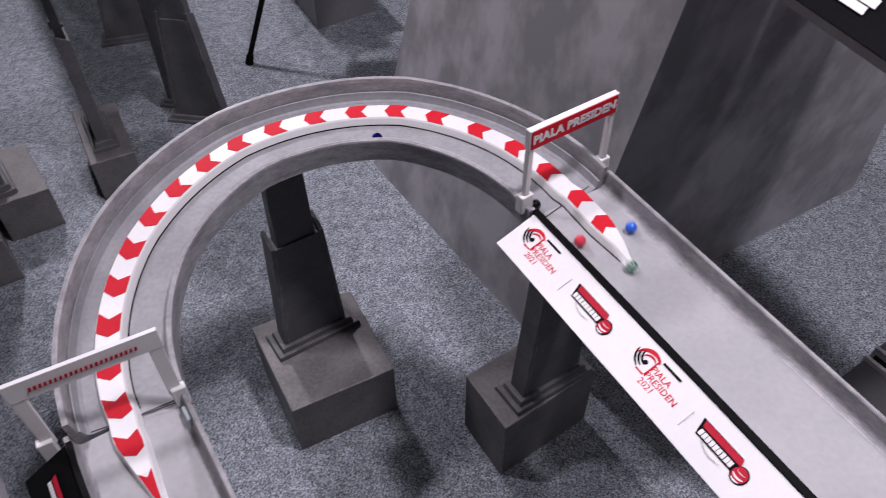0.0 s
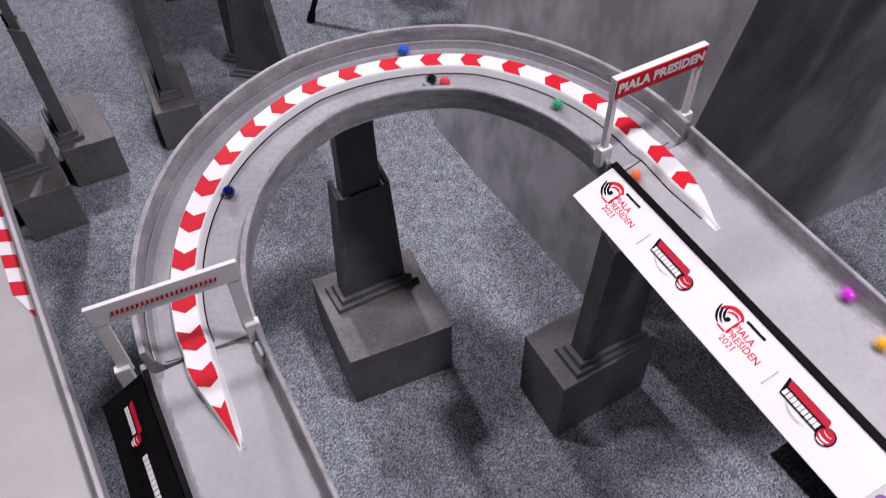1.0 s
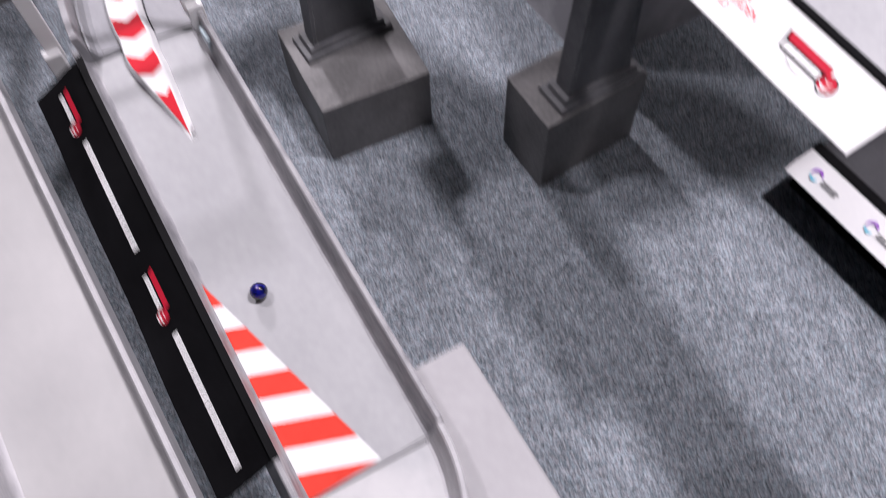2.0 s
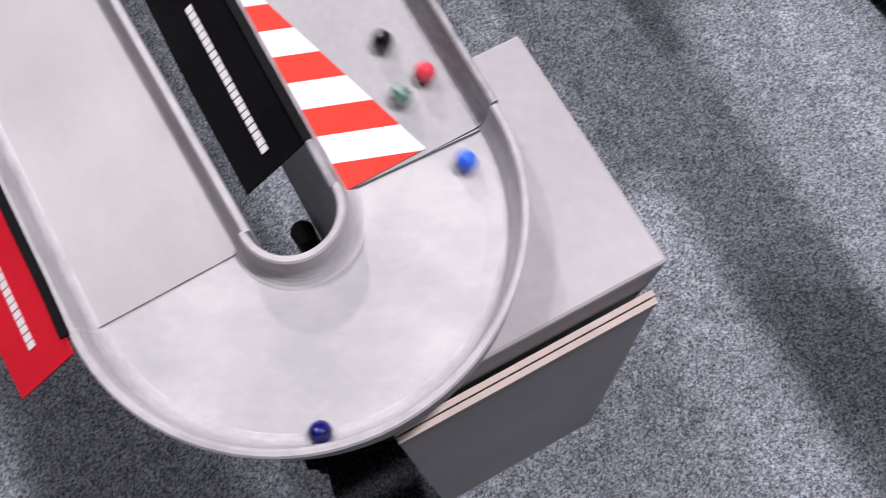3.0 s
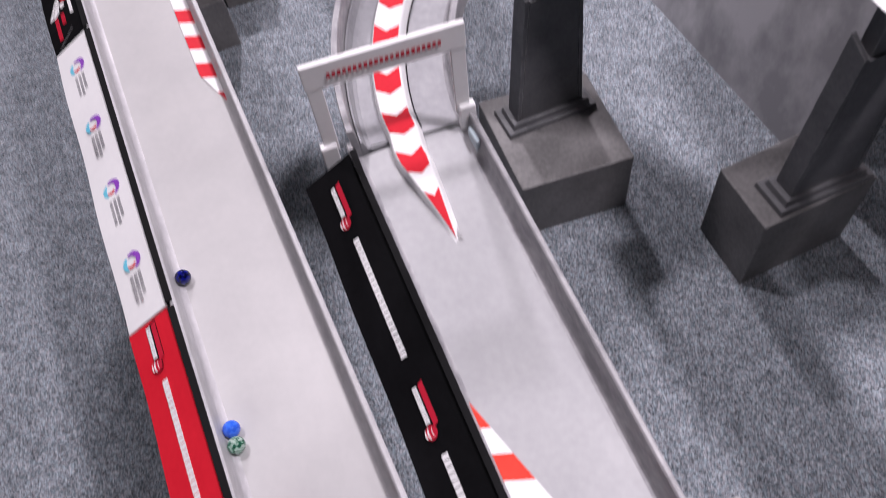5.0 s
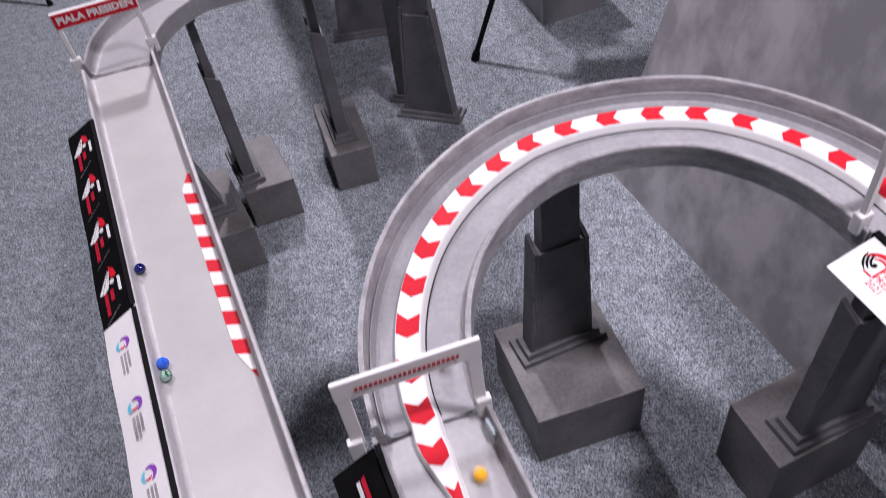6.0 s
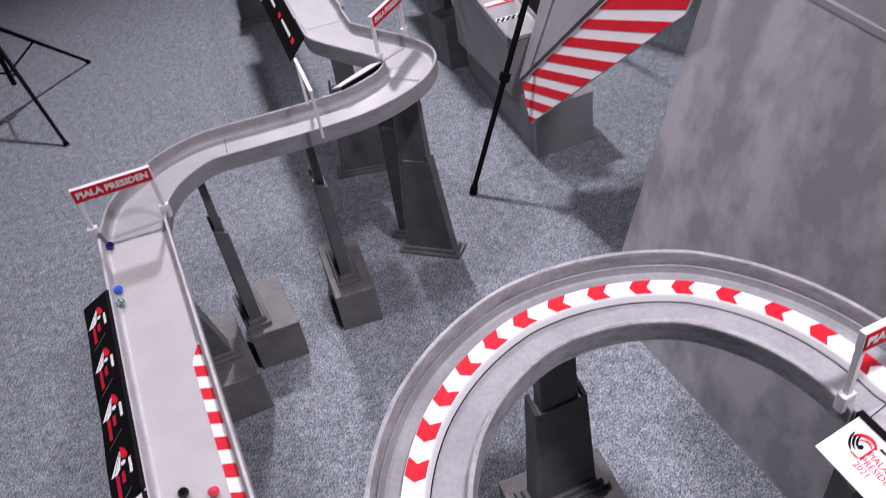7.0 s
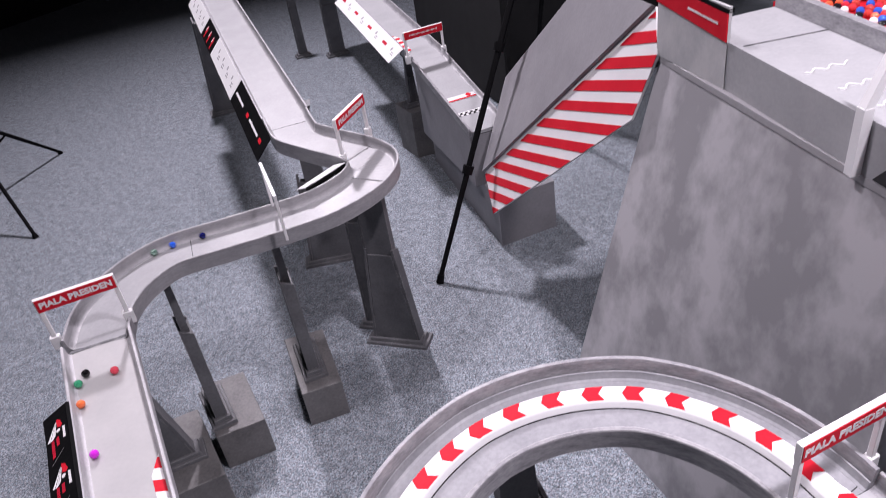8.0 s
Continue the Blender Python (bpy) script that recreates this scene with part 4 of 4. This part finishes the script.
# ---- banners off the race line ----
def free_banner(name, a, b, out, drop, side, mat, label):
    a, b = Vector(a), Vector(b)
    u = (b - a).normalized()
    across = Vector((u.y, -u.x, 0)).normalized() * side
    v = (across * out - Vector((0, 0, drop)))
    t = thing(name, *a, label=label, category="banner", group="track banners")
    sheet = part("sheet", plate_of(bmesh.new(), [Vector(), b - a, b - a + v, v], 0.0018), mat, t)
    vn = -v.normalized()
    x = u
    z = x.cross(vn)
    if z.z < 0:
        x, z = -x, -z
    m = Matrix((x, vn, z)).transposed().to_4x4()
    m.translation = (b - a) / 2 + v / 2
    return sheet, m, (b - a).length, v.length


gs = Vector((-(G_PATH[1] - G_PATH[0]).y, (G_PATH[1] - G_PATH[0]).x, 0)).normalized()
g_at = lambda s: G_PATH[0].lerp(G_PATH[-1], s / (G_PATH[-1] - G_PATH[0]).length) + gs * 0.069 + Vector((0, 0, 0.026))
for a, b, mat, lab, ink in ((-0.15, 0.34, M_BLACK, "black banner with red and white print along the far straight", M_WHITE), (0.345, 0.84, M_WHITE, "white banner with faint grey print along the far straight", M_WALLTRIM), (0.845, 1.12, M_BLACK, "black banner with red and white emblems along the far straight", M_RED), (1.125, 1.60, M_WHITE, "white banner with faint grey print along the far straight", M_WALLTRIM)):
    t, m, ln, w = free_banner("far_banner", g_at(a), g_at(b), 0.052, 0.054, -1, mat, lab)
    if mat is M_BLACK and ink is M_WHITE:
        plates("printed_bar", [rect(-0.225, -0.095, -0.004, 0.004), rect(0.015, 0.145, -0.004, 0.004)], M_WHITE, t, at_m(m, 0, 0, 0.002))
        plates("printed_mark", [rect(-0.035, -0.005, -0.006, 0.006), rect(0.165, 0.195, -0.006, 0.006)], M_RED, t, at_m(m, 0, 0, 0.002))
    elif ink is M_RED:
        for k in range(3):
            plates("printed_mark", [disc(-0.08 + 0.08 * k, 0, 0.016), rect(-0.085 + 0.08 * k, -0.070 + 0.08 * k, -0.03, -0.008)], M_RED, t, at_m(m, 0, 0, 0.002))
            plates("printed_mark", [rect(-0.087 + 0.08 * k, -0.078 + 0.08 * k, -0.006, 0.016, 0.004)], M_WHITE, t, at_m(m, 0, 0, 0.003))
    else:
        for k in range(4):
            plates("printed_mark", [disc(-0.15 + 0.1 * k, 0.010, 0.008), rect(-0.135 + 0.1 * k, -0.105 + 0.1 * k, -0.014, -0.009), rect(-0.135 + 0.1 * k, -0.110 + 0.1 * k, -0.005, 0.0)], M_TABLE, t, at_m(m, 0, 0, 0.002))
h_d = (H_PATH[-1] - H_PATH[0]).normalized()
h_s = Vector((h_d.y, -h_d.x, 0)).normalized()
h_at = lambda s: H_PATH[-1] - h_d * s + h_s * 0.069 + Vector((0, 0, 0.024))
t, m, ln, w = free_banner("finish_banner", h_at(0.10), h_at(0.99), 0.068, 0.040, -1, M_WHITE, "white banner with red and grey print along the finish straight")
for k in range(4):
    plates("printed_mark", [rect(-0.40 + 0.22 * k, -0.352 + 0.22 * k, -0.002, 0.010, -0.002)], M_DARKRED, t, at_m(m, 0, 0, 0.002))
    plates("printed_mark", [disc(-0.285 + 0.22 * k, 0.008, 0.008), rect(-0.27 + 0.22 * k, -0.24 + 0.22 * k, -0.012, -0.008), rect(-0.27 + 0.22 * k, -0.245 + 0.22 * k, -0.004, 0.0)], M_TABLE, t, at_m(m, 0, 0, 0.002))
t, m, ln, w = free_banner("inner_banner", (-0.790, 1.640, 0.652), (-0.722, 1.752, 0.655), 0.045, 0.018, -1, M_WHITE, "small white banner with a black edge inside the turn")
part("edge", box(bmesh.new(), -0.002, 0.130, -0.002, 0.003, -0.010, 0.002), M_BLACK, t).matrix_local = Matrix.Rotation(math.atan2(0.112, 0.068), 4, "Z")

# striped patches on the decks of the far and finishing straights
t = thing("striped_edge", 0, 0, 0, label="short strip of red and white stripes on the finish deck", category="floor marking")
hq = lambda a, o: xy(H_PATH[-1] - h_d * a + h_s * o)
stripes(t, [hq(0.09, 0.0585), hq(0.13, 0.030), hq(0.30, 0.030), hq(0.34, 0.0585)], (h_d.x, h_d.y), 0.024, (M_RED, M_WHITE), 0.001, lambda x, y: H_PATH[-1].z + 0.04 * math.hypot(x - H_PATH[-1].x, y - H_PATH[-1].y) / 1.788)
t = thing("striped_edge", 0, 0, 0, label="short strip of red and white stripes on the far deck", category="floor marking")
g_d = (G_PATH[-1] - G_PATH[0]).normalized()
gq = lambda a, o: xy(G_PATH[0] + g_d * a - gs * o)
stripes(t, [gq(1.46, 0.0585), gq(1.50, 0.030), gq(1.72, 0.030), gq(1.76, 0.0585)], (g_d.x, g_d.y), 0.024, (M_RED, M_WHITE), 0.0016, lambda x, y: G_PATH[0].z + 0.018 * math.hypot(x - G_PATH[0].x, y - G_PATH[0].y) / 2.393)

# a lower dark deck with a pale emblem banner, beyond the upper straight
LD = Vector((0.063, -0.097, 0)).normalized()
LN = Vector((-LD.y, LD.x, 0))
L0 = Vector((0.565, 0.700, 0.100))
t = thing("lower_deck", *L0, label="charcoal board deck of a low track on the carpet", category="track section", group="track sections")
lp = lambda a, n, z=0.0: LD * a + LN * n + Vector((0, 0, z))


def deck_bar(a0, a1, n0, n1, z0, z1):
    return hexa(bmesh.new(), [lp(a0, n0, z0), lp(a1, n0, z0), lp(a1, n1, z0), lp(a0, n1, z0)], [lp(a0, n0, z1), lp(a1, n0, z1), lp(a1, n1, z1), lp(a0, n1, z1)])


part("deck", deck_bar(0.0, 0.95, 0.018, 0.330, -0.1, 0.0), M_DARKSIDE, t)
part("edge", deck_bar(-0.002, 0.95, 0.0, 0.0178, -0.1, 0.016), M_BLACK, t)
for n0, n1 in ((0.3305, 0.338), (0.366, 0.374)):
    part("rail", deck_bar(-0.004, 0.95, n0, n1, -0.1, 0.012), M_WALLTRIM, t, "pale worn top edge of a wall")
part("groove", deck_bar(0.004, 0.95, 0.3382, 0.3658, -0.1, -0.004), M_BLACK, t)
part("far_deck", deck_bar(-0.004, 0.95, 0.3742, 0.60, -0.1, 0.002), M_DARKSIDE, t)
t, m, ln, w = free_banner("emblem_strip", L0 + LN * -0.001 + Vector((0, 0, 0.012)), L0 + LD * 0.9 + Vector((0, 0, 0.012)), 0.053, 0.020, 1, M_WHITE, "white banner with small coloured emblems and grey print")
for k in range(7):
    x = -ln / 2 + 0.055 + 0.122 * k
    xs = x if m.to_3x3().col[0].dot(LD) > 0 else -x
    em = at_m(m, xs, 0, 0.002) @ Matrix.Diagonal((1.25, 1.25, 1, 1))
    plates("printed_mark", [stroke(-0.010, 0.0, 0.0075, 20, 200, 0.0048)], M_PURPLE, t, em)
    plates("printed_mark", [stroke(-0.010, 0.0, 0.0075, 215, 320, 0.0042)], M_SKY, t, em)
    plates("printed_bar", bar_row(0.002, 0.030, 0.003, 9, 8) + [[(a, b - 0.0045) for a, b in r] for r in bar_row(0.002, 0.028, 0.003, 8, 9)], M_PILLAR, t, em)

# black printed banner along the start lane, past the launch gate
lane_at = lambda a: S0 + side(a, -0.003, 0.082)
t, m, ln, w = free_banner("lane_banner", lane_at(0.44), lane_at(0.95), 0.064, 0.026, 1, M_BLACK, "black banner with white printed shapes along the start lane")
for x_, shapes in ((0.372, [rect(-0.030, 0.024, 0.001, 0.013, -0.002), rect(-0.026, 0.022, -0.011, -0.001, -0.002)]), (0.435, [disc(0, 0.006, 0.015), disc(0.010, -0.009, 0.010)])):
    plates("printed_mark", shapes, M_WHITE, t, at_m(m, x_ - ln / 2 if m.to_3x3().col[0].dot(SD) > 0 else ln / 2 - x_, 0.0, 0.002))

# ---- things on the floor ----
t = thing("side_table", -0.023, 0.160, 0, label="pale grey painted box table beside the hairpin", category="table")
TU, TV = Vector((0.113, -0.186, 0)), Vector((-0.20, -0.121, 0))
ring = lambda g, z: [p + Vector((0, 0, z)) for p in (Vector(), TU, TU + TV, TU * 0.55 + TV, TV * 0.42)]
part("top_box", bevelled(hexa(bmesh.new(), ring(0, 0.455), ring(0, 0.528)), 0.003), M_TABLE, t)
# Added dark grey block, standing in for the shaded gap under the top
part("gap_fill_block", hexa(bmesh.new(), [Vector((p.x * 0.97 - TV.x * 0.05, p.y * 0.97 - TV.y * 0.05, 0)) if i < 2 else Vector((p.x * 0.80, p.y * 0.80, 0)) for i, p in enumerate(ring(0, 0))], [Vector((p.x * 0.97 - TV.x * 0.05, p.y * 0.97 - TV.y * 0.05, 0.454)) if i < 2 else Vector((p.x * 0.80, p.y * 0.80, 0.454)) for i, p in enumerate(ring(0, 0))]), M_PILLAR, t)
e0, e1 = TU + TU.normalized() * 0.004, TU + TV + TU.normalized() * 0.004
tn = TU.normalized()
part("front_board", hexa(bmesh.new(), [e0 * 1.0 + TV * 0.06 + tn * 0.05, e1 + tn * 0.05, e1 + tn * 0.06, e0 + TV * 0.06 + tn * 0.06], [e0 + Vector((0, 0, 0.45)), e1 + Vector((0, 0, 0.45)), e1 + tn * 0.010 + Vector((0, 0, 0.45)), e0 + tn * 0.010 + Vector((0, 0, 0.45))]), M_TABLE, t)
for g in (0.0, 0.0062):
    part("raw_edge", hexa(bmesh.new(), [e0 + tn * g + Vector((0, 0, 0.4502 - g * 0.5)), e1 + tn * g + Vector((0, 0, 0.4502 - g * 0.5)), e1 + tn * (g + 0.0050) + Vector((0, 0, 0.4502 - g * 0.5)), e0 + tn * (g + 0.0050) + Vector((0, 0, 0.4502 - g * 0.5))],
                          [e0 + tn * g + Vector((0, 0, 0.462 - g * 0.5)), e1 + tn * g + Vector((0, 0, 0.462 - g * 0.5)), e1 + tn * (g + 0.0050) + Vector((0, 0, 0.462 - g * 0.5)), e0 + tn * (g + 0.0050) + Vector((0, 0, 0.462 - g * 0.5))]), M_BEIGE, t, "raw beige board edge")


def tube(bm, a, b, r0, r1=None, n=10):
    a, b = Vector(a), Vector(b)
    r1 = r0 if r1 is None else r1
    z = (b - a).normalized()
    x = z.orthogonal().normalized()
    y = z.cross(x)
    lo = [a + (x * math.cos(6.2832 * i / n) + y * math.sin(6.2832 * i / n)) * r0 for i in range(n)]
    hi = [b + (x * math.cos(6.2832 * i / n) + y * math.sin(6.2832 * i / n)) * r1 for i in range(n)]
    return hexa(bm, lo, hi)


t = thing("support_post", -0.205, 0.022, 0, label="black post with a square foot under the hairpin", category="post")
part("shaft", tube(bmesh.new(), (0, 0, 0.012), (0, 0, 0.42), 0.011, 0.011, 16), M_BLACK, t)
part("foot_plate", box(bmesh.new(), -0.05, 0.05, -0.05, 0.05, 0.0, 0.012, 0.002), M_BLACK, t)


def stand(name, feet, apex, hub, label, r=0.010, knots=(0.27, 0.55, 0.78)):
    t = thing(name, apex[0], apex[1], 0, label=label, category="tripod", group="tripods")
    o = Vector((apex[0], apex[1], 0))
    top = Vector((0, 0, apex[2]))
    part("column", tube(bmesh.new(), (0, 0, hub * 0.7 if hub else apex[2] - 0.25), (0, 0, apex[2] + 0.25), 0.011), M_BLACK, t)
    part("collar", tube(bmesh.new(), (0, 0, apex[2] - 0.03), (0, 0, apex[2] + 0.02), 0.022), M_BLACK, t)
    for fx, fy in feet:
        f = Vector((fx, fy, 0.008)) - o
        leg = part("leg", tube(bmesh.new(), f, top, r * 0.75, r * 1.15), M_BLACK, t)
        part("foot", tube(bmesh.new(), f - Vector((0, 0, 0.008)), f + (top - f) * 0.016, r * 1.25, r * 1.05), M_BLACK, leg, "black rubber foot")
        for k in knots:
            c = f.lerp(top, k)
            part("clamp", tube(bmesh.new(), c - (top - f).normalized() * 0.014, c + (top - f).normalized() * 0.014, r * 1.55, r * 1.7), M_BLACK, leg, "black leg clamp")
        if hub:
            part("brace", tube(bmesh.new(), f.lerp(top, 0.55), (0, 0, hub), r * 0.5), M_BLACK, t)
    return t


stand("camera_tripod", [(-0.614, 2.100), (-0.35, 3.30), (0.54, 2.60)], (-0.185, 2.687, 1.22), 0, "black telescopic camera tripod standing on the carpet", r=0.0108)
stand("light_stand", [(-2.371, 2.471), (-2.715, 3.241), (-3.22, 2.62)], (-2.77, 2.79, 0.42), 0.18, "black folding light stand standing on the carpet", r=0.0095, knots=())
t = thing("black_case", -0.45, 3.36, 0, -59, label="large black cloth-covered case on the carpet", category="case")
part("body", bevelled(box(bmesh.new(), -1.15, 0.0, 0.0, 0.9, 0.0, 1.0), 0.02), M_BLACKFLAT, t)
part("lid", bevelled(box(bmesh.new(), -1.16, 0.01, -0.01, 0.91, 1.001, 1.15), 0.02), M_BLACKFLAT, t)

# ---- marbles ----
MARBLES = {
    "navy": [(0, 1.585, -0.049), (0.5, 1.793, -0.05), (1, 2.002, -0.018), (1.5, 2.243, -0.02), (2, 2.544, 0.015), (2.2, 2.676, -0.003), (2.6, 2.815, -0.05), (3.3, 2.983, -0.051), (3.5, 3.02, -0.051), (4, 3.143, -0.052), (4.5, 3.31, -0.052), (5, 3.499, -0.052), (5.2, 3.585, -0.052), (6.3, 4.125, -0.052), (6.5, 4.236, -0.052), (7, 4.504, -0.051), (7.5, 4.69, -0.05), (8, 4.89, -0.045)],
    "blue": [(0, 1.176, 0.034), (0.5, 1.461, 0.051), (1, 1.654, 0.046), (1.5, 1.886, 0.05), (2.2, 2.24, 0.04), (2.8, 2.65, -0.01), (3.3, 2.86, -0.051), (3.5, 2.911, -0.051), (4, 3.013, -0.051), (4.5, 3.147, -0.052), (5, 3.326, -0.052), (5.2, 3.407, -0.052), (6.3, 3.946, -0.052), (6.5, 4.062, -0.052), (7, 4.361, -0.052), (7.5, 4.629, -0.051), (8, 4.827, -0.047)],
    "mint": [(0, 1.122, -0.01), (0.5, 1.431, -0.047), (1, 1.63, -0.051), (1.5, 1.862, -0.038), (2.2, 2.2, -0.03), (2.8, 2.58, 0.0), (3.3, 2.808, -0.042), (3.5, 2.86, -0.051), (4, 2.989, -0.051), (4.5, 3.131, -0.052), (5, 3.31, -0.052), (5.2, 3.389, -0.052), (6.3, 3.922, -0.052), (6.5, 4.032, -0.052), (7, 4.322, -0.052), (7.5, 4.591, -0.051), (8, 4.796, -0.05)],
    "black": [(0, 1.283, -0.046), (0.5, 1.455, -0.026), (1, 1.622, -0.032), (1.5, 1.829, -0.042), (2.2, 2.17, -0.03), (2.8, 2.535, -0.005), (3.3, 2.765, -0.05), (3.5, 2.818, -0.05), (4.2, 2.985, -0.051), (5.2, 3.27, -0.045), (6.3, 3.6, -0.02), (7.0, 3.87, -0.022), (7.5, 4.123, -0.023), (8, 4.429, -0.033)],
    "red": [(0, 1.191, -0.039), (0.5, 1.435, -0.03), (1, 1.599, -0.04), (1.5, 1.806, -0.05), (2.2, 2.14, -0.045), (2.8, 2.575, -0.035), (3.3, 2.793, -0.04), (3.5, 2.845, -0.051), (4.2, 3.01, -0.051), (5.2, 3.29, -0.025), (6.3, 3.59, 0.01), (7.0, 3.85, 0.017), (7.5, 4.094, 0.017), (8, 4.405, 0.018)],
    "green": [(0, 0.69, 0.005), (0.5, 1.116, -0.014), (1, 1.415, -0.026), (1.5, 1.64, -0.045), (2.2, 1.96, -0.04), (3.0, 2.4, -0.015), (3.5, 2.653, 0.005), (4, 2.849, -0.05), (4.7, 3.01, -0.051), (5.5, 3.25, -0.051), (6.5, 3.63, -0.051), (7.5, 4.101, -0.05), (8, 4.407, -0.049)],
    "orange": [(0, 0.56, 0.03), (0.5, 0.92, 0.022), (1, 1.236, -0.044), (1.5, 1.505, -0.045), (2.2, 1.83, -0.042), (3.2, 2.35, -0.02), (3.7, 2.62, 0.005), (4, 2.771, -0.045), (4.6, 2.96, -0.051), (5.5, 3.22, -0.051), (6.5, 3.6, -0.05), (7.5, 4.059, -0.048), (8, 4.348, -0.05)],
    "magenta": [(0, 0.25, 0.04), (0.5, 0.6, 0.048), (1, 0.966, 0.051), (1.5, 1.331, 0.035), (2.2, 1.67, 0.045), (3.2, 2.23, 0.035), (3.7, 2.52, 0.01), (4, 2.679, -0.002), (4.6, 2.89, -0.05), (5.5, 3.15, -0.051), (6.5, 3.48, -0.05), (7.5, 3.93, -0.045), (8, 4.21, -0.042)],
    "yellow": [(0, 0.15, 0.02), (0.5, 0.53, 0.03), (1, 0.9, 0.034), (1.5, 1.234, -0.042), (2.2, 1.42, -0.047), (3.5, 1.62, -0.048), (4.5, 1.81, -0.044), (5.2, 1.999, -0.02), (5.7, 2.19, -0.03), (6.1, 2.343, -0.024), (6.3, 2.42, -0.012), (7.0, 2.7, 0.0), (8, 2.96, -0.05)],
    "clear": [(0, 0.04, 0.0), (0.5, 0.3, 0.01), (1, 0.62, 0.02), (1.5, 1.001, 0.023), (2.2, 1.28, -0.045), (3.5, 1.5, -0.048), (4.5, 1.65, -0.046), (5.2, 1.79, -0.04), (6.3, 2.31, -0.02), (7.0, 2.6, 0.01), (8, 2.9, -0.05)],
}
R_MARBLE = 0.0080


def marble_material(name, base, swirl=None, glass=False, rough=0.06):
    m, n, l, p = nodes_of(name)
    co = n.new("ShaderNodeTexCoord")
    w = n.new("ShaderNodeTexNoise")
    w.inputs["Scale"].default_value, w.inputs["Detail"].default_value, w.inputs["Distortion"].default_value = 95, 2, 2.5
    l.new(co.outputs["Object"], w.inputs["Vector"])
    r = n.new("ShaderNodeValToRGB")
    r.color_ramp.elements[0].position, r.color_ramp.elements[1].position = (0.42, 0.60)
    r.color_ramp.elements[0].color = (*base, 1)
    r.color_ramp.elements[1].color = (*(swirl or [min(1, c * 1.15 + 0.01) for c in base]), 1)
    l.new(w.outputs[0], r.inputs[0])
    l.new(r.outputs[0], p.inputs["Base Color"])
    p.inputs["Roughness"].default_value = rough
    p.inputs["Coat Weight"].default_value = 0.2
    p.inputs["Coat Roughness"].default_value = 0.03
    if glass:
        p.inputs["Transmission Weight"].default_value = 0.55
        p.inputs["IOR"].default_value = 1.5
    return m


LOOKS = {
    "navy": ("dark navy-blue glossy glass marble", (0.002, 0.003, 0.030), (0.005, 0.008, 0.17), False),
    "blue": ("bright blue opaque glass marble", (0.02, 0.10, 0.62), (0.04, 0.16, 0.75), False),
    "mint": ("clear pale-green marble with dark and white swirls", (0.03, 0.22, 0.13), (0.72, 0.92, 0.82), True),
    "black": ("glossy black opaque glass marble", (0.004, 0.004, 0.005), None, False),
    "red": ("coral-red opaque glass marble", (0.66, 0.055, 0.085), None, False),
    "green": ("green opaque glass marble", (0.02, 0.27, 0.13), (0.06, 0.42, 0.22), False),
    "orange": ("orange opaque glass marble", (0.80, 0.16, 0.045), None, False),
    "magenta": ("magenta opaque glass marble", (0.62, 0.03, 0.62), None, False),
    "yellow": ("yellow-orange opaque glass marble", (0.88, 0.42, 0.02), None, False),
    "clear": ("clear marble with brown and white swirls", (0.30, 0.20, 0.13), (0.80, 0.78, 0.72), True),
}
MARBLE_OBJECTS = {}
for nm, (label, base, swirl, glass) in LOOKS.items():
    bm = bmesh.new()
    bmesh.ops.create_icosphere(bm, subdivisions=4, radius=R_MARBLE)
    ob = new("marble", finish(bm, "marble", marble_material("glass_" + nm, base, swirl, glass), True))
    MARBLE_OBJECTS[nm] = tagged(ob, label, "marble", "racing marbles")


rnd = random.Random(4)
TRAY_LOOKS = [marble_material("tray_glass", c) for c in ((0.62, 0.04, 0.05), (0.80, 0.12, 0.05), (0.03, 0.10, 0.5), (0.01, 0.01, 0.012), (0.8, 0.8, 0.8), (0.6, 0.03, 0.05), (0.55, 0.05, 0.04))]
TRAY_MESHES = []
for mat in TRAY_LOOKS:
    bm = bmesh.new()
    bmesh.ops.create_icosphere(bm, subdivisions=2, radius=R_MARBLE)
    TRAY_MESHES.append(finish(bm, "loose_marble", mat, True))
for i in range(26):
    for j in range(9):
        if rnd.random() < 0.12:
            continue
        ob = new("loose_marble", rnd.choice(TRAY_MESHES))
        ob.location = S0 + SN * 0.30 + SD * (-0.18 + 0.0195 * i + rnd.uniform(-0.002, 0.002)) + SN * (-0.055 + 0.0195 * j + rnd.uniform(-0.002, 0.002)) + Vector((0, 0, 0.068))
        tagged(ob, "small glossy glass marble lying in a tray", "marble", "marbles in the tray")


def eased(table, t, col):
    """A smooth curve through the rows of a table, with no overshoot."""
    ts = [r[0] for r in table]
    vs = [r[col] for r in table]
    i = max(0, min(len(ts) - 2, int(np.searchsorted(ts, t, side="right")) - 1))
    g = [(vs[j + 1] - vs[j]) / (ts[j + 1] - ts[j]) for j in range(len(ts) - 1)]

    def slope(j):
        if j == 0:
            return g[0]
        if j == len(ts) - 1:
            return g[-1]
        return 0.0 if g[j - 1] * g[j] <= 0 else 2 * g[j - 1] * g[j] / (g[j - 1] + g[j])

    h = ts[i + 1] - ts[i]
    u = (t - ts[i]) / h
    return (2 * u**3 - 3 * u**2 + 1) * vs[i] + (u**3 - 2 * u**2 + u) * h * slope(i) + (3 * u**2 - 2 * u**3) * vs[i + 1] + (u**3 - u**2) * h * slope(i + 1)


def motions():
    for nm, table in MARBLES.items():
        rows = []
        for k in range(81):
            t = k / 10
            p = on_route(eased(table, t, 1), eased(table, t, 2), R_MARBLE)
            rows.append((t, pose(p.x, p.y, p.z, 40 * k, 23 * k, 0)))
        walk(MARBLE_OBJECTS[nm], rows)


motions()
